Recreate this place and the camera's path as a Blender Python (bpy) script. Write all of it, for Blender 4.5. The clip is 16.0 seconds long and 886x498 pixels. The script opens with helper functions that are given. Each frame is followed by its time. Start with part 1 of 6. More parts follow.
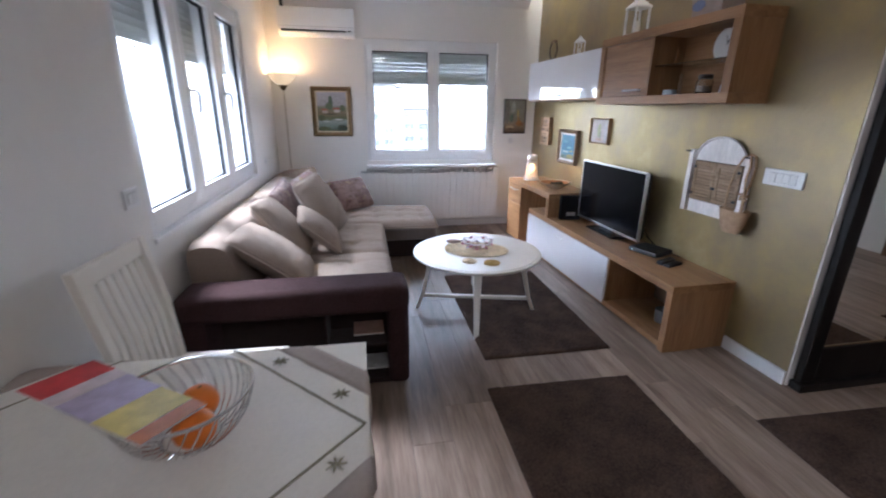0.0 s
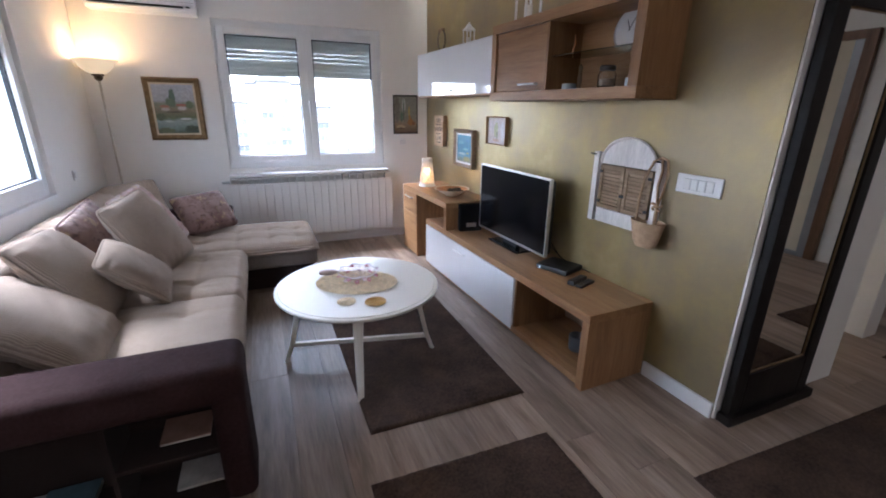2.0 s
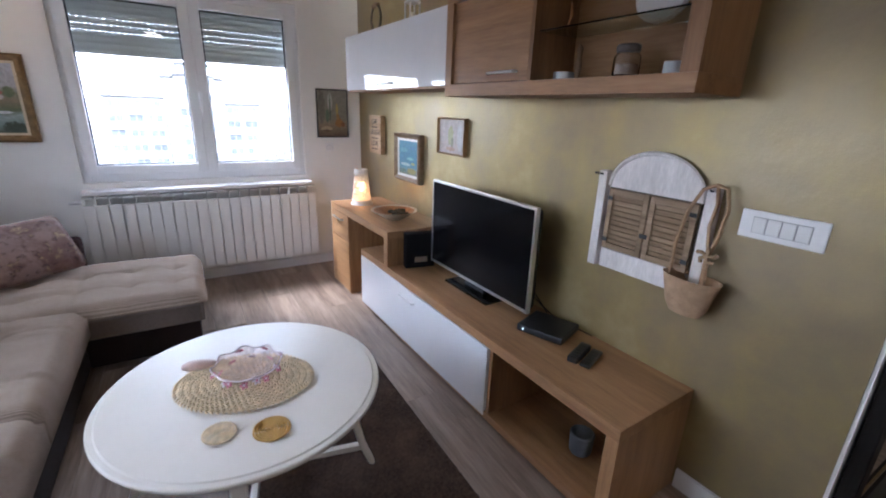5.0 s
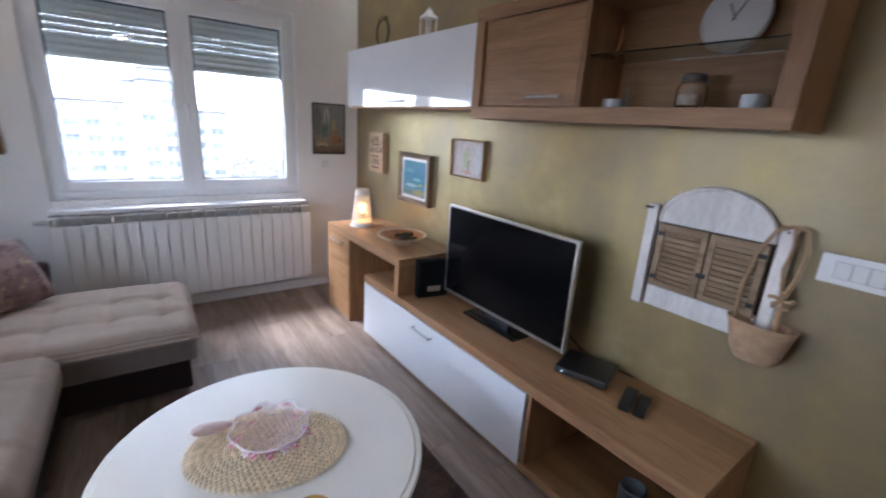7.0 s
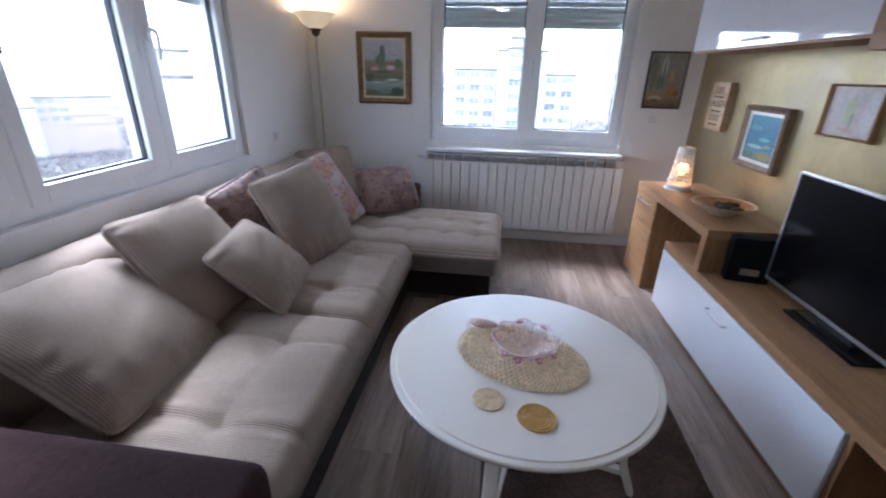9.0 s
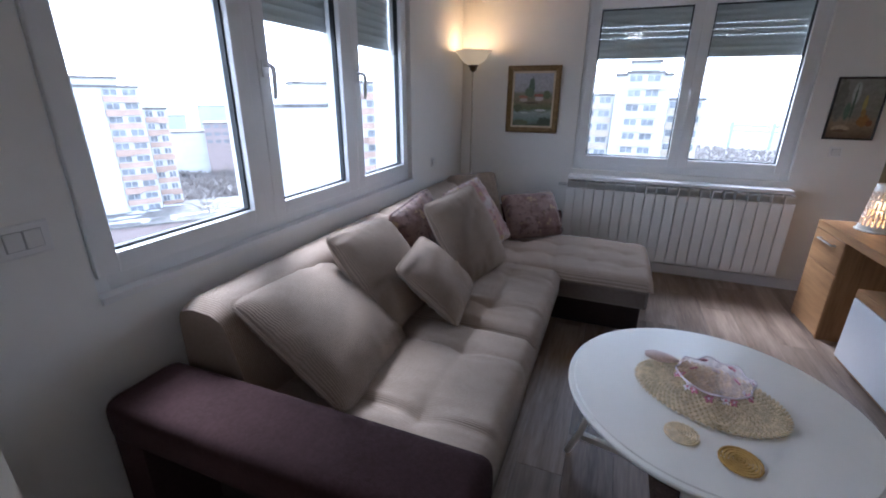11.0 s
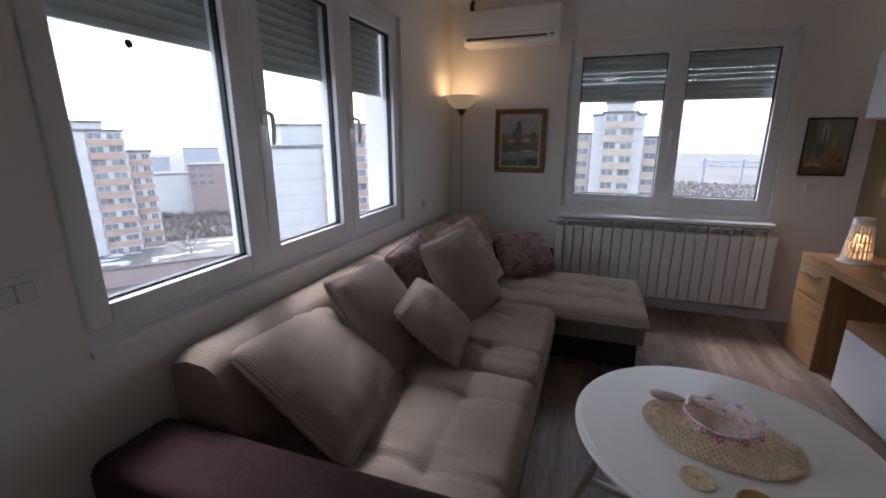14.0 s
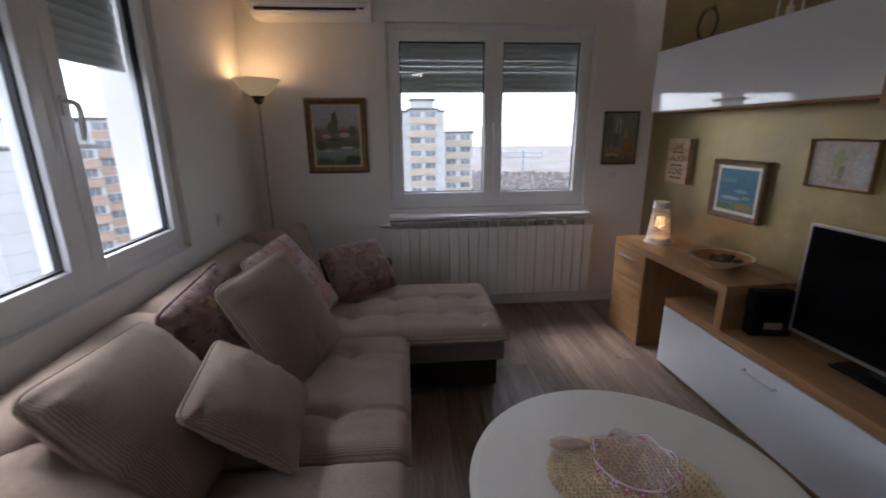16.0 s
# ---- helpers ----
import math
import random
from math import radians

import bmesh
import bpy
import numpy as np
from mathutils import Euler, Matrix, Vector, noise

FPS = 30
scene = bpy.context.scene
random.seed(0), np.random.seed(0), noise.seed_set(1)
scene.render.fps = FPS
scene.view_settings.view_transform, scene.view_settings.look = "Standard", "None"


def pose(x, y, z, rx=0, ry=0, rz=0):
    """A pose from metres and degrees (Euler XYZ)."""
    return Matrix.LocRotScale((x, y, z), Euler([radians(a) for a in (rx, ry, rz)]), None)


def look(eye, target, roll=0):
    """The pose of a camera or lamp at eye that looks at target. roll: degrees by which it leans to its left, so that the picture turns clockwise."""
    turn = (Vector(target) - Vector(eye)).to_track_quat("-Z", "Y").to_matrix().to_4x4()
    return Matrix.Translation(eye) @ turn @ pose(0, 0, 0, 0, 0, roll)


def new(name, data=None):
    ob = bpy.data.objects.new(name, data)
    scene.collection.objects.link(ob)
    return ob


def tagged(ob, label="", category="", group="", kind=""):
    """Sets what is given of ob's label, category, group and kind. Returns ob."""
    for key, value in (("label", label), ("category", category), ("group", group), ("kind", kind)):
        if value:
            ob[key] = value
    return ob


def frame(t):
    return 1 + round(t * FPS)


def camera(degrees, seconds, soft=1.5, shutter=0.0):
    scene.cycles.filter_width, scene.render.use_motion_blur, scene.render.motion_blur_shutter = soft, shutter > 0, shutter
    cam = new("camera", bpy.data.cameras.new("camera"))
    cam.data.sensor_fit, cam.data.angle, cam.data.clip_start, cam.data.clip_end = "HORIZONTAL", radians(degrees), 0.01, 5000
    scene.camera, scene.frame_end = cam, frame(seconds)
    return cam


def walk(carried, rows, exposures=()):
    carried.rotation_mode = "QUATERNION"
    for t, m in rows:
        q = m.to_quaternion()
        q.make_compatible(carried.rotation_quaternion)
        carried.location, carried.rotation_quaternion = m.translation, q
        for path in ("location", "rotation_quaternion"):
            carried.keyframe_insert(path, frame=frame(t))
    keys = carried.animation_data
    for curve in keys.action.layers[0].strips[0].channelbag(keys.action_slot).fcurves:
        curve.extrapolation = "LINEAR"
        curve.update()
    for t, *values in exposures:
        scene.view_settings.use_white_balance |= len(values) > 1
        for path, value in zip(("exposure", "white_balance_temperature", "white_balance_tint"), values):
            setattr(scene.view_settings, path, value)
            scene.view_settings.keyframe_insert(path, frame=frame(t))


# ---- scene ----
cam = camera(92.1, 16.0, soft=1.9, shutter=0.4)
PATH = [
    (0, (0.995, 2.002, 1.484), (1.341, 3.87, 0.859), 0.6),
    (0.5, (1.002, 2.184, 1.495), (1.619, 3.997, 0.919), 1.4),
    (1, (1.061, 2.291, 1.492), (1.854, 4.044, 0.946), 1.6),
    (1.5, (1.214, 2.457, 1.48), (1.988, 4.212, 0.915), 1.4),
    (2, (1.346, 2.579, 1.476), (2.084, 4.329, 0.848), 0.7),
    (2.5, (1.403, 2.73, 1.459), (2.165, 4.472, 0.837), 0.6),
    (3, (1.413, 2.952, 1.46), (2.319, 4.615, 0.816), 0.4),
    (3.5, (1.447, 3.072, 1.456), (2.421, 4.682, 0.78), 0.4),
    (4, (1.579, 3.234, 1.445), (2.537, 4.85, 0.757), -0.6),
    (4.5, (1.696, 3.353, 1.45), (2.592, 4.996, 0.745), -0.4),
    (4.7, (1.699, 3.383, 1.45), (2.622, 5.028, 0.782), 0.6),
    (6.8, (1.576, 3.747, 1.495), (2.772, 5.267, 0.987), 2.8),
    (7, (1.559, 3.75, 1.485), (2.676, 5.314, 0.93), 3.6),
    (7.5, (1.57, 3.74, 1.454), (2.315, 5.475, 0.796), 3.0),
    (7.8, (1.617, 3.714, 1.446), (2.106, 5.525, 0.75), 3.1),
    (8, (1.647, 3.691, 1.443), (2.002, 5.524, 0.727), 3.1),
    (8.5, (1.674, 3.66, 1.429), (1.71, 5.516, 0.683), 2.5),
    (9, (1.662, 3.638, 1.423), (1.433, 5.471, 0.655), 1.4),
    (9.5, (1.632, 3.612, 1.425), (1.175, 5.395, 0.643), 0.7),
    (10, (1.553, 3.566, 1.436), (0.94, 5.322, 0.701), 0.7),
    (10.2, (1.504, 3.541, 1.433), (0.847, 5.285, 0.705), 1.0),
    (12.3, (1.331, 3.367, 1.512), (0.651, 5.188, 1.042), -0.0),
    (12.5, (1.33, 3.361, 1.509), (0.648, 5.193, 1.085), -0.3),
    (13, (1.328, 3.353, 1.516), (0.639, 5.193, 1.144), -0.3),
    (13.5, (1.325, 3.356, 1.501), (0.674, 5.2, 1.082), 0.1),
    (14, (1.319, 3.444, 1.477), (0.677, 5.268, 0.967), -0.1),
    (14.5, (1.344, 3.654, 1.466), (0.789, 5.493, 0.909), -1.1),
    (15, (1.367, 3.8, 1.468), (0.871, 5.653, 0.903), -1.1),
    (15.5, (1.312, 3.905, 1.472), (1.123, 5.818, 0.92), 0.1),
    (16, (1.169, 3.988, 1.463), (1.332, 5.909, 0.932), -0.5),
]
EXPOSURES = [(0, 4.25, 5250, 16), (4, 4.15, 5350, 17), (7, 4.07, 5250, 16), (9, 3.8, 5050, 16), (10.2, 3.65, 4950, 15), (12.3, 2.65, 5550, 18), (13.3, 2.5, 5600, 18), (14.5, 2.41, 5700, 19), (15.4, 2.31, 5750, 19), (16, 2.45, 5850, 19)]
walk(cam, [(t, look(eye, target, roll)) for t, eye, target, roll in PATH], EXPOSURES)
SKY, LED, BULB, LAMP2, ROOM = 0.132, 0.9, 0.4, 0.048, 3.6

# ---- world and light ----
world = bpy.data.worlds.new("overcast")
scene.world = world
world.use_nodes = True
wn, wl = world.node_tree.nodes, world.node_tree.links
wn.clear()
sky = wn.new("ShaderNodeTexSky")
sky.sky_type, sky.sun_disc = "NISHITA", False
sky.sun_elevation, sky.sun_rotation = radians(50), radians(-45)
sky.air_density, sky.dust_density, sky.ozone_density = 1.0, 1.0, 1.0
grey = wn.new("ShaderNodeHueSaturation")
grey.inputs["Saturation"].default_value = 0.2
bg = wn.new("ShaderNodeBackground")
bg.inputs["Strength"].default_value = SKY
wo = wn.new("ShaderNodeOutputWorld")
wl.new(sky.outputs["Color"], grey.inputs["Color"])
wl.new(grey.outputs["Color"], bg.inputs["Color"])
wl.new(bg.outputs["Background"], wo.inputs["Surface"])

sun = new("sun", bpy.data.lights.new("sun", "SUN"))
sun.data.energy, sun.data.angle, sun.data.color = 0.8, radians(20), (1.0, 0.96, 0.9)
sun.matrix_world = look((-20, 20, 30), (0, 0, 0))


def point_light(name, place, watts, colour, radius):
    ob = new(name, bpy.data.lights.new(name, "POINT"))
    ob.data.energy, ob.data.color, ob.data.shadow_soft_size = watts, colour, radius
    ob.location = place
    return ob


# ---- materials ----
def material(name):
    m = bpy.data.materials.new(name)
    m.use_nodes = True
    nt = m.node_tree
    return m, nt, nt.nodes["Principled BSDF"]


def noise_node(nt, vec, scale, detail=3.0, rough=0.55):
    n = nt.nodes.new("ShaderNodeTexNoise")
    n.inputs["Scale"].default_value, n.inputs["Detail"].default_value, n.inputs["Roughness"].default_value = scale, detail, rough
    nt.links.new(vec, n.inputs["Vector"])
    return n.outputs["Fac"]


def ramp_node(nt, fac, stops):
    r = nt.nodes.new("ShaderNodeValToRGB")
    while len(r.color_ramp.elements) < len(stops):
        r.color_ramp.elements.new(0.5)
    for e, (p, c) in zip(r.color_ramp.elements, stops):
        e.position, e.color = p, (*c, 1)
    nt.links.new(fac, r.inputs["Fac"])
    return r.outputs["Color"]


def math_node(nt, op, a, b):
    n = nt.nodes.new("ShaderNodeMath")
    n.operation = op
    for i, v in enumerate((a, b)):
        if isinstance(v, (int, float)):
            n.inputs[i].default_value = v
        else:
            nt.links.new(v, n.inputs[i])
    return n.outputs[0]


def mix_node(nt, fac, a, b, kind="MIX"):
    n = nt.nodes.new("ShaderNodeMix")
    n.data_type, n.blend_type = "RGBA", kind
    for s, v in ((n.inputs[0], fac), (n.inputs[6], a), (n.inputs[7], b)):
        if isinstance(v, (int, float)):
            s.default_value = v
        elif isinstance(v, tuple):
            s.default_value = (*v, 1)
        else:
            nt.links.new(v, s)
    return n.outputs[2]


def coords(nt, stretch=(1, 1, 1)):
    t = nt.nodes.new("ShaderNodeTexCoord")
    mp = nt.nodes.new("ShaderNodeMapping")
    mp.inputs["Scale"].default_value = stretch
    nt.links.new(t.outputs["Object"], mp.inputs["Vector"])
    return mp.outputs["Vector"]


def bump_on(nt, bsdf, height, strength, distance):
    b = nt.nodes.new("ShaderNodeBump")
    b.inputs["Strength"].default_value, b.inputs["Distance"].default_value = strength, distance
    nt.links.new(height, b.inputs["Height"])
    nt.links.new(b.outputs["Normal"], bsdf.inputs["Normal"])


def plain(name, colour, rough=0.5, metal=0.0, var=0.12, scale=6.0, bump=0.1, bscale=150.0, depth=0.001, coat=0.0, stretch=(1, 1, 1)):
    """A surface with stains at one scale and grain at another."""
    m, nt, b = material(name)
    v = coords(nt, stretch)
    fac = math_node(nt, "ADD", math_node(nt, "MULTIPLY", noise_node(nt, v, scale), 0.65), math_node(nt, "MULTIPLY", noise_node(nt, v, scale * 9), 0.35))
    lo, hi = tuple(c * (1 - var) for c in colour), tuple(min(1, c * (1 + var)) for c in colour)
    nt.links.new(ramp_node(nt, fac, [(0.3, lo), (0.7, hi)]), b.inputs["Base Color"])
    b.inputs["Roughness"].default_value, b.inputs["Metallic"].default_value, b.inputs["Coat Weight"].default_value = rough, metal, coat
    if bump:
        bump_on(nt, b, noise_node(nt, v, bscale, 2.0), bump, depth)
    return m


def wood(name, dark, mid, light, grain="y", rough=0.45, size=1.0, tone=0.0, knots=True, bump=0.15):
    """Boards with the grain along one axis; tone: how far the pieces differ."""
    m, nt, b = material(name)
    st = {"x": (0.8, 9, 9), "y": (9, 0.8, 9), "z": (9, 9, 0.8)}[grain]
    v = coords(nt, tuple(s * size for s in st))
    info = nt.nodes.new("ShaderNodeObjectInfo")
    add = nt.nodes.new("ShaderNodeVectorMath")
    add.operation = "ADD"
    comb = nt.nodes.new("ShaderNodeCombineXYZ")
    shift = math_node(nt, "MULTIPLY", info.outputs["Random"], 40.0)
    for i in range(3):
        nt.links.new(shift, comb.inputs[i])
    nt.links.new(v, add.inputs[0])
    nt.links.new(comb.outputs[0], add.inputs[1])
    v = add.outputs[0]
    warp = noise_node(nt, v, 1.6, 4.0, 0.6)
    fine = noise_node(nt, v, 11.0, 3.0, 0.6)
    fac = math_node(nt, "ADD", math_node(nt, "MULTIPLY", warp, 0.68), math_node(nt, "MULTIPLY", fine, 0.32))
    col = ramp_node(nt, fac, [(0.33, dark), (0.5, mid), (0.68, light)])
    if knots:
        k = noise_node(nt, v, 0.55, 2.0, 0.4)
        col = mix_node(nt, ramp_node(nt, k, [(0.62, (0, 0, 0)), (0.74, (0.6, 0.6, 0.6))]), col, tuple(c * 0.7 for c in dark))
    if tone:
        g = math_node(nt, "ADD", math_node(nt, "MULTIPLY", info.outputs["Random"], 2 * tone), 1 - tone)
        hsv = nt.nodes.new("ShaderNodeHueSaturation")
        nt.links.new(g, hsv.inputs["Value"])
        nt.links.new(col, hsv.inputs["Color"])
        col = hsv.outputs["Color"]
    nt.links.new(col, b.inputs["Base Color"])
    nt.links.new(math_node(nt, "ADD", math_node(nt, "MULTIPLY", fine, 0.2), rough - 0.1), b.inputs["Roughness"])
    bump_on(nt, b, fine, bump, 0.001)
    return m


def fabric(name, colour, ribs=0.0, rough=0.95, var=0.15, sheen=0.3, axis="x", depth=0.0022):
    m, nt, b = material(name)
    v = coords(nt)
    fac = math_node(nt, "ADD", math_node(nt, "MULTIPLY", noise_node(nt, v, 5), 0.5), math_node(nt, "MULTIPLY", noise_node(nt, v, 90), 0.5))
    lo, hi = tuple(c * (1 - var) for c in colour), tuple(min(1, c * (1 + var)) for c in colour)
    nt.links.new(ramp_node(nt, fac, [(0.3, lo), (0.7, hi)]), b.inputs["Base Color"])
    b.inputs["Roughness"].default_value, b.inputs["Sheen Weight"].default_value = rough, sheen * 0.25
    b.inputs["Specular IOR Level"].default_value = 0.12
    h = noise_node(nt, v, 350, 2.0)
    if ribs:
        w = nt.nodes.new("ShaderNodeTexWave")
        w.bands_direction = axis.upper()
        w.inputs["Scale"].default_value, w.inputs["Distortion"].default_value = ribs, 0.6
        nt.links.new(v, w.inputs["Vector"])
        # Two-tone yarn: rib grooves get shade painted into the colour
        yarn_shade = ramp_node(nt, w.outputs["Fac"], [(0.1, (0.74, 0.71, 0.68)), (0.8, (1.07, 1.07, 1.07))])
        nt.links.new(mix_node(nt, 0.8, ramp_node(nt, fac, [(0.3, lo), (0.7, hi)]), yarn_shade, "MULTIPLY"), b.inputs["Base Color"])
        h = math_node(nt, "ADD", math_node(nt, "MULTIPLY", w.outputs["Fac"], 0.7), math_node(nt, "MULTIPLY", h, 0.4))
    bump_on(nt, b, h, 0.85, depth)
    return m


def glow(name, colour, strength):
    m, nt, b = material(name)
    b.inputs["Base Color"].default_value = (*colour, 1)
    b.inputs["Emission Color"].default_value, b.inputs["Emission Strength"].default_value = (*colour, 1), strength
    return m


def glass(name, colour=(1, 1, 1), rough=0.0):
    m, nt, b = material(name)
    b.inputs["Base Color"].default_value, b.inputs["Roughness"].default_value = (*colour, 1), rough
    b.inputs["Transmission Weight"].default_value, b.inputs["IOR"].default_value = 1.0, 1.45
    return m


def pane_material():
    """Thin clear pane: lets light straight through and mirrors a little."""
    m, nt, b = material("window_pane")
    tr = nt.nodes.new("ShaderNodeBsdfTransparent")
    tr.inputs["Color"].default_value = (0.95, 0.97, 0.96, 1)
    gl = nt.nodes.new("ShaderNodeBsdfGlossy")
    gl.inputs["Roughness"].default_value = 0.02
    lw = nt.nodes.new("ShaderNodeLayerWeight")
    lw.inputs["Blend"].default_value = 0.5
    fr = math_node(nt, "ADD", math_node(nt, "MULTIPLY", math_node(nt, "POWER", lw.outputs["Facing"], 5.0), 0.4), 0.02)
    mx = nt.nodes.new("ShaderNodeMixShader")
    nt.links.new(fr, mx.inputs[0])
    nt.links.new(tr.outputs[0], mx.inputs[1])
    nt.links.new(gl.outputs[0], mx.inputs[2])
    nt.links.new(mx.outputs[0], nt.nodes["Material Output"].inputs["Surface"])
    return m


def gold_plaster():
    m, nt, b = material("gold_plaster")
    v = coords(nt)
    big, med = noise_node(nt, v, 1.5, 4.0, 0.55), noise_node(nt, v, 6.0, 5.0, 0.7)
    fac = math_node(nt, "ADD", math_node(nt, "MULTIPLY", big, 0.72), math_node(nt, "MULTIPLY", med, 0.28))
    col = ramp_node(nt, fac, [(0.34, (0.25, 0.197, 0.122)), (0.47, (0.295, 0.229, 0.122)), (0.57, (0.34, 0.26, 0.114)), (0.68, (0.41, 0.325, 0.16))])
    nicks = ramp_node(nt, noise_node(nt, coords(nt, (1, 1, 2.6)), 9.0, 6.0, 0.75), [(0.70, (1, 1, 1)), (0.74, (0.5, 0.42, 0.3))])
    nt.links.new(mix_node(nt, 0.7, col, nicks, "MULTIPLY"), b.inputs["Base Color"])
    b.inputs["Metallic"].default_value = 0.45
    nt.links.new(math_node(nt, "ADD", math_node(nt, "MULTIPLY", med, 0.35), 0.22), b.inputs["Roughness"])
    h = math_node(nt, "ADD", math_node(nt, "MULTIPLY", noise_node(nt, v, 5.0, 6.0, 0.6), 1.0), math_node(nt, "MULTIPLY", noise_node(nt, v, 40.0, 3.0), 0.05))
    bump_on(nt, b, h, 0.4, 0.014)
    return m


WALL = plain("white_wall_paint", (0.81, 0.79, 0.76), 0.75, var=0.03, scale=1.5, bump=0.12, bscale=220)
CEIL = plain("ceiling_paint", (0.8, 0.79, 0.77), 0.8, var=0.02, scale=1.2, bump=0.08)
GOLD = gold_plaster()
BASEB = plain("white_lacquer", (0.78, 0.77, 0.77), 0.35, var=0.04, bump=0.05)
PVC = plain("white_pvc", (0.8, 0.805, 0.81), 0.3, var=0.03, scale=3, bump=0.03)
RUBBER = plain("black_gasket", (0.02, 0.022, 0.024), 0.6, var=0.2)
SHUT = plain("shutter_grey", (0.56, 0.585, 0.575), 0.5, var=0.06, scale=4, bump=0.05)
PANE = pane_material()
RADI = plain("radiator_enamel", (0.84, 0.825, 0.795), 0.35, var=0.03, scale=4, bump=0.04)
FLOOR = wood("laminate", (0.145, 0.099, 0.072), (0.28, 0.207, 0.157), (0.42, 0.322, 0.253), "y", 0.42, 0.8, 0.2, False, 0.1)
OAK = wood("oak_veneer", (0.205, 0.102, 0.042), (0.325, 0.175, 0.075), (0.425, 0.245, 0.113), "y", 0.5, 0.9)
OAKZ = wood("oak_veneer_upright", (0.205, 0.102, 0.042), (0.325, 0.175, 0.075), (0.425, 0.245, 0.113), "z", 0.5, 0.9)
GLOSS = plain("white_gloss", (0.8, 0.8, 0.82), 0.06, var=0.02, bump=0.0, coat=0.5)
STEEL = plain("brushed_steel", (0.62, 0.62, 0.62), 0.3, 1.0, var=0.06, bump=0.05)
BEIGE = fabric("ribbed_beige", (0.405, 0.325, 0.26), 45.0, axis="y")
BEIGEX = fabric("ribbed_beige_back", (0.39, 0.312, 0.25), 45.0, axis="y")
PILLOW = fabric("pillow_beige", (0.33, 0.261, 0.206), 44.0, axis="x")
BROWN = fabric("brown_suede", (0.044, 0.023, 0.023), 0, var=0.35, sheen=0.03)
DARKB = fabric("dark_base_cloth", (0.035, 0.024, 0.022), 0, var=0.2)
RUG = fabric("rug_pile", (0.075, 0.047, 0.034), 0, var=0.7, sheen=0.04, depth=0.006)
TABLEW = plain("table_lacquer", (0.8, 0.755, 0.675), 0.36, var=0.02, scale=3, bump=0.02)
BLACKW = wood("black_stained_wood", (0.008, 0.006, 0.006), (0.013, 0.011, 0.010), (0.022, 0.018, 0.017), "z", 0.5, 1.0, 0, False)
BLACKW.node_tree.nodes["Principled BSDF"].inputs["Specular IOR Level"].default_value = 0.2
MIRROR, _nt, _b = material("mirror_glass")
_b.inputs["Metallic"].default_value, _b.inputs["Roughness"].default_value, _b.inputs["Base Color"].default_value = 1.0, 0.015, (0.85, 0.86, 0.85, 1)


# ---- builders ----
def box(bm, lo, hi, bev=0.0, seg=2):
    lo, hi = Vector(lo), Vector(hi)
    m = Matrix.Translation((lo + hi) / 2) @ Matrix.Diagonal((*(hi - lo), 1))
    vs = bmesh.ops.create_cube(bm, size=1, matrix=m)["verts"]
    if bev:
        bmesh.ops.bevel(bm, geom=list({e for v in vs for e in v.link_edges}), offset=bev, segments=seg, affect="EDGES", profile=0.6)
    return bm


def boxes(*specs, bev=0.0):
    bm = bmesh.new()
    for lo, hi in specs:
        box(bm, lo, hi, bev)
    return bm


def ring_mesh(bm, rings, closed=False, caps=True):
    """Skins rows of points that have equal counts; each row is a closed ring."""
    rows = [[bm.verts.new(p) for p in r] for r in rings]
    n = len(rows[0])
    pairs = list(zip(rows, rows[1:])) + ([(rows[-1], rows[0])] if closed else [])
    for a, b in pairs:
        for i in range(n):
            bm.faces.new((a[i], a[(i + 1) % n], b[(i + 1) % n], b[i]))
    if caps and not closed:
        bm.faces.new(rows[0][::-1])
        bm.faces.new(rows[-1])
    return bm


def tube(bm, pts, r, n=8, closed=False):
    """A round bar along points; r is one radius or one for each point."""
    pts = [Vector(p) for p in pts]
    rs = r if isinstance(r, (list, tuple)) else [r] * len(pts)
    rings, up = [], None
    for i, p in enumerate(pts):
        a = pts[i - 1] if i or closed else p
        b = pts[(i + 1) % len(pts)] if i < len(pts) - 1 or closed else p
        d = (b - a).normalized()
        if up is None:
            up = d.orthogonal().normalized()
        up = (up - d * up.dot(d)).normalized()
        side = d.cross(up)
        rings.append([p + rs[i] * (math.cos(k * math.tau / n) * up + math.sin(k * math.tau / n) * side) for k in range(n)])
    return ring_mesh(bm, rings, closed)


def lathe(bm, profile, n=32, at=(0, 0, 0), squash=1.0):
    """Turns (radius, height) pairs round the upright axis."""
    rings = [[(at[0] + max(r, 1e-4) * math.cos(k * math.tau / n), at[1] + squash * max(r, 1e-4) * math.sin(k * math.tau / n), at[2] + z) for k in range(n)] for r, z in profile]
    return ring_mesh(bm, rings)


def part(name, bm, mat, parent=None, label="", smooth=None):
    """Links a bmesh as one mesh object under a thing or part."""
    me = bpy.data.meshes.new(name)
    bmesh.ops.recalc_face_normals(bm, faces=bm.faces)
    bm.to_mesh(me)
    bm.free()
    me.materials.append(mat)
    if smooth is not None:
        me.shade_smooth()
        if smooth < 180:
            me.set_sharp_from_angle(angle=radians(smooth))
    ob = new(name, me)
    ob.parent = parent
    if label:
        ob["label"] = label
    return ob


def thing(name, m, label, category, group="", kind=""):
    ob = new(name)
    ob.empty_display_size = 0.1
    ob.matrix_basis = m
    return tagged(ob, label, category, group, kind)


def solo(name, bm, mat, m, label, category, group="", kind="", smooth=None):
    """A thing of one mesh."""
    ob = part(name, bm, mat, None, "", smooth)
    ob.matrix_basis = m
    return tagged(ob, label, category, group, kind)


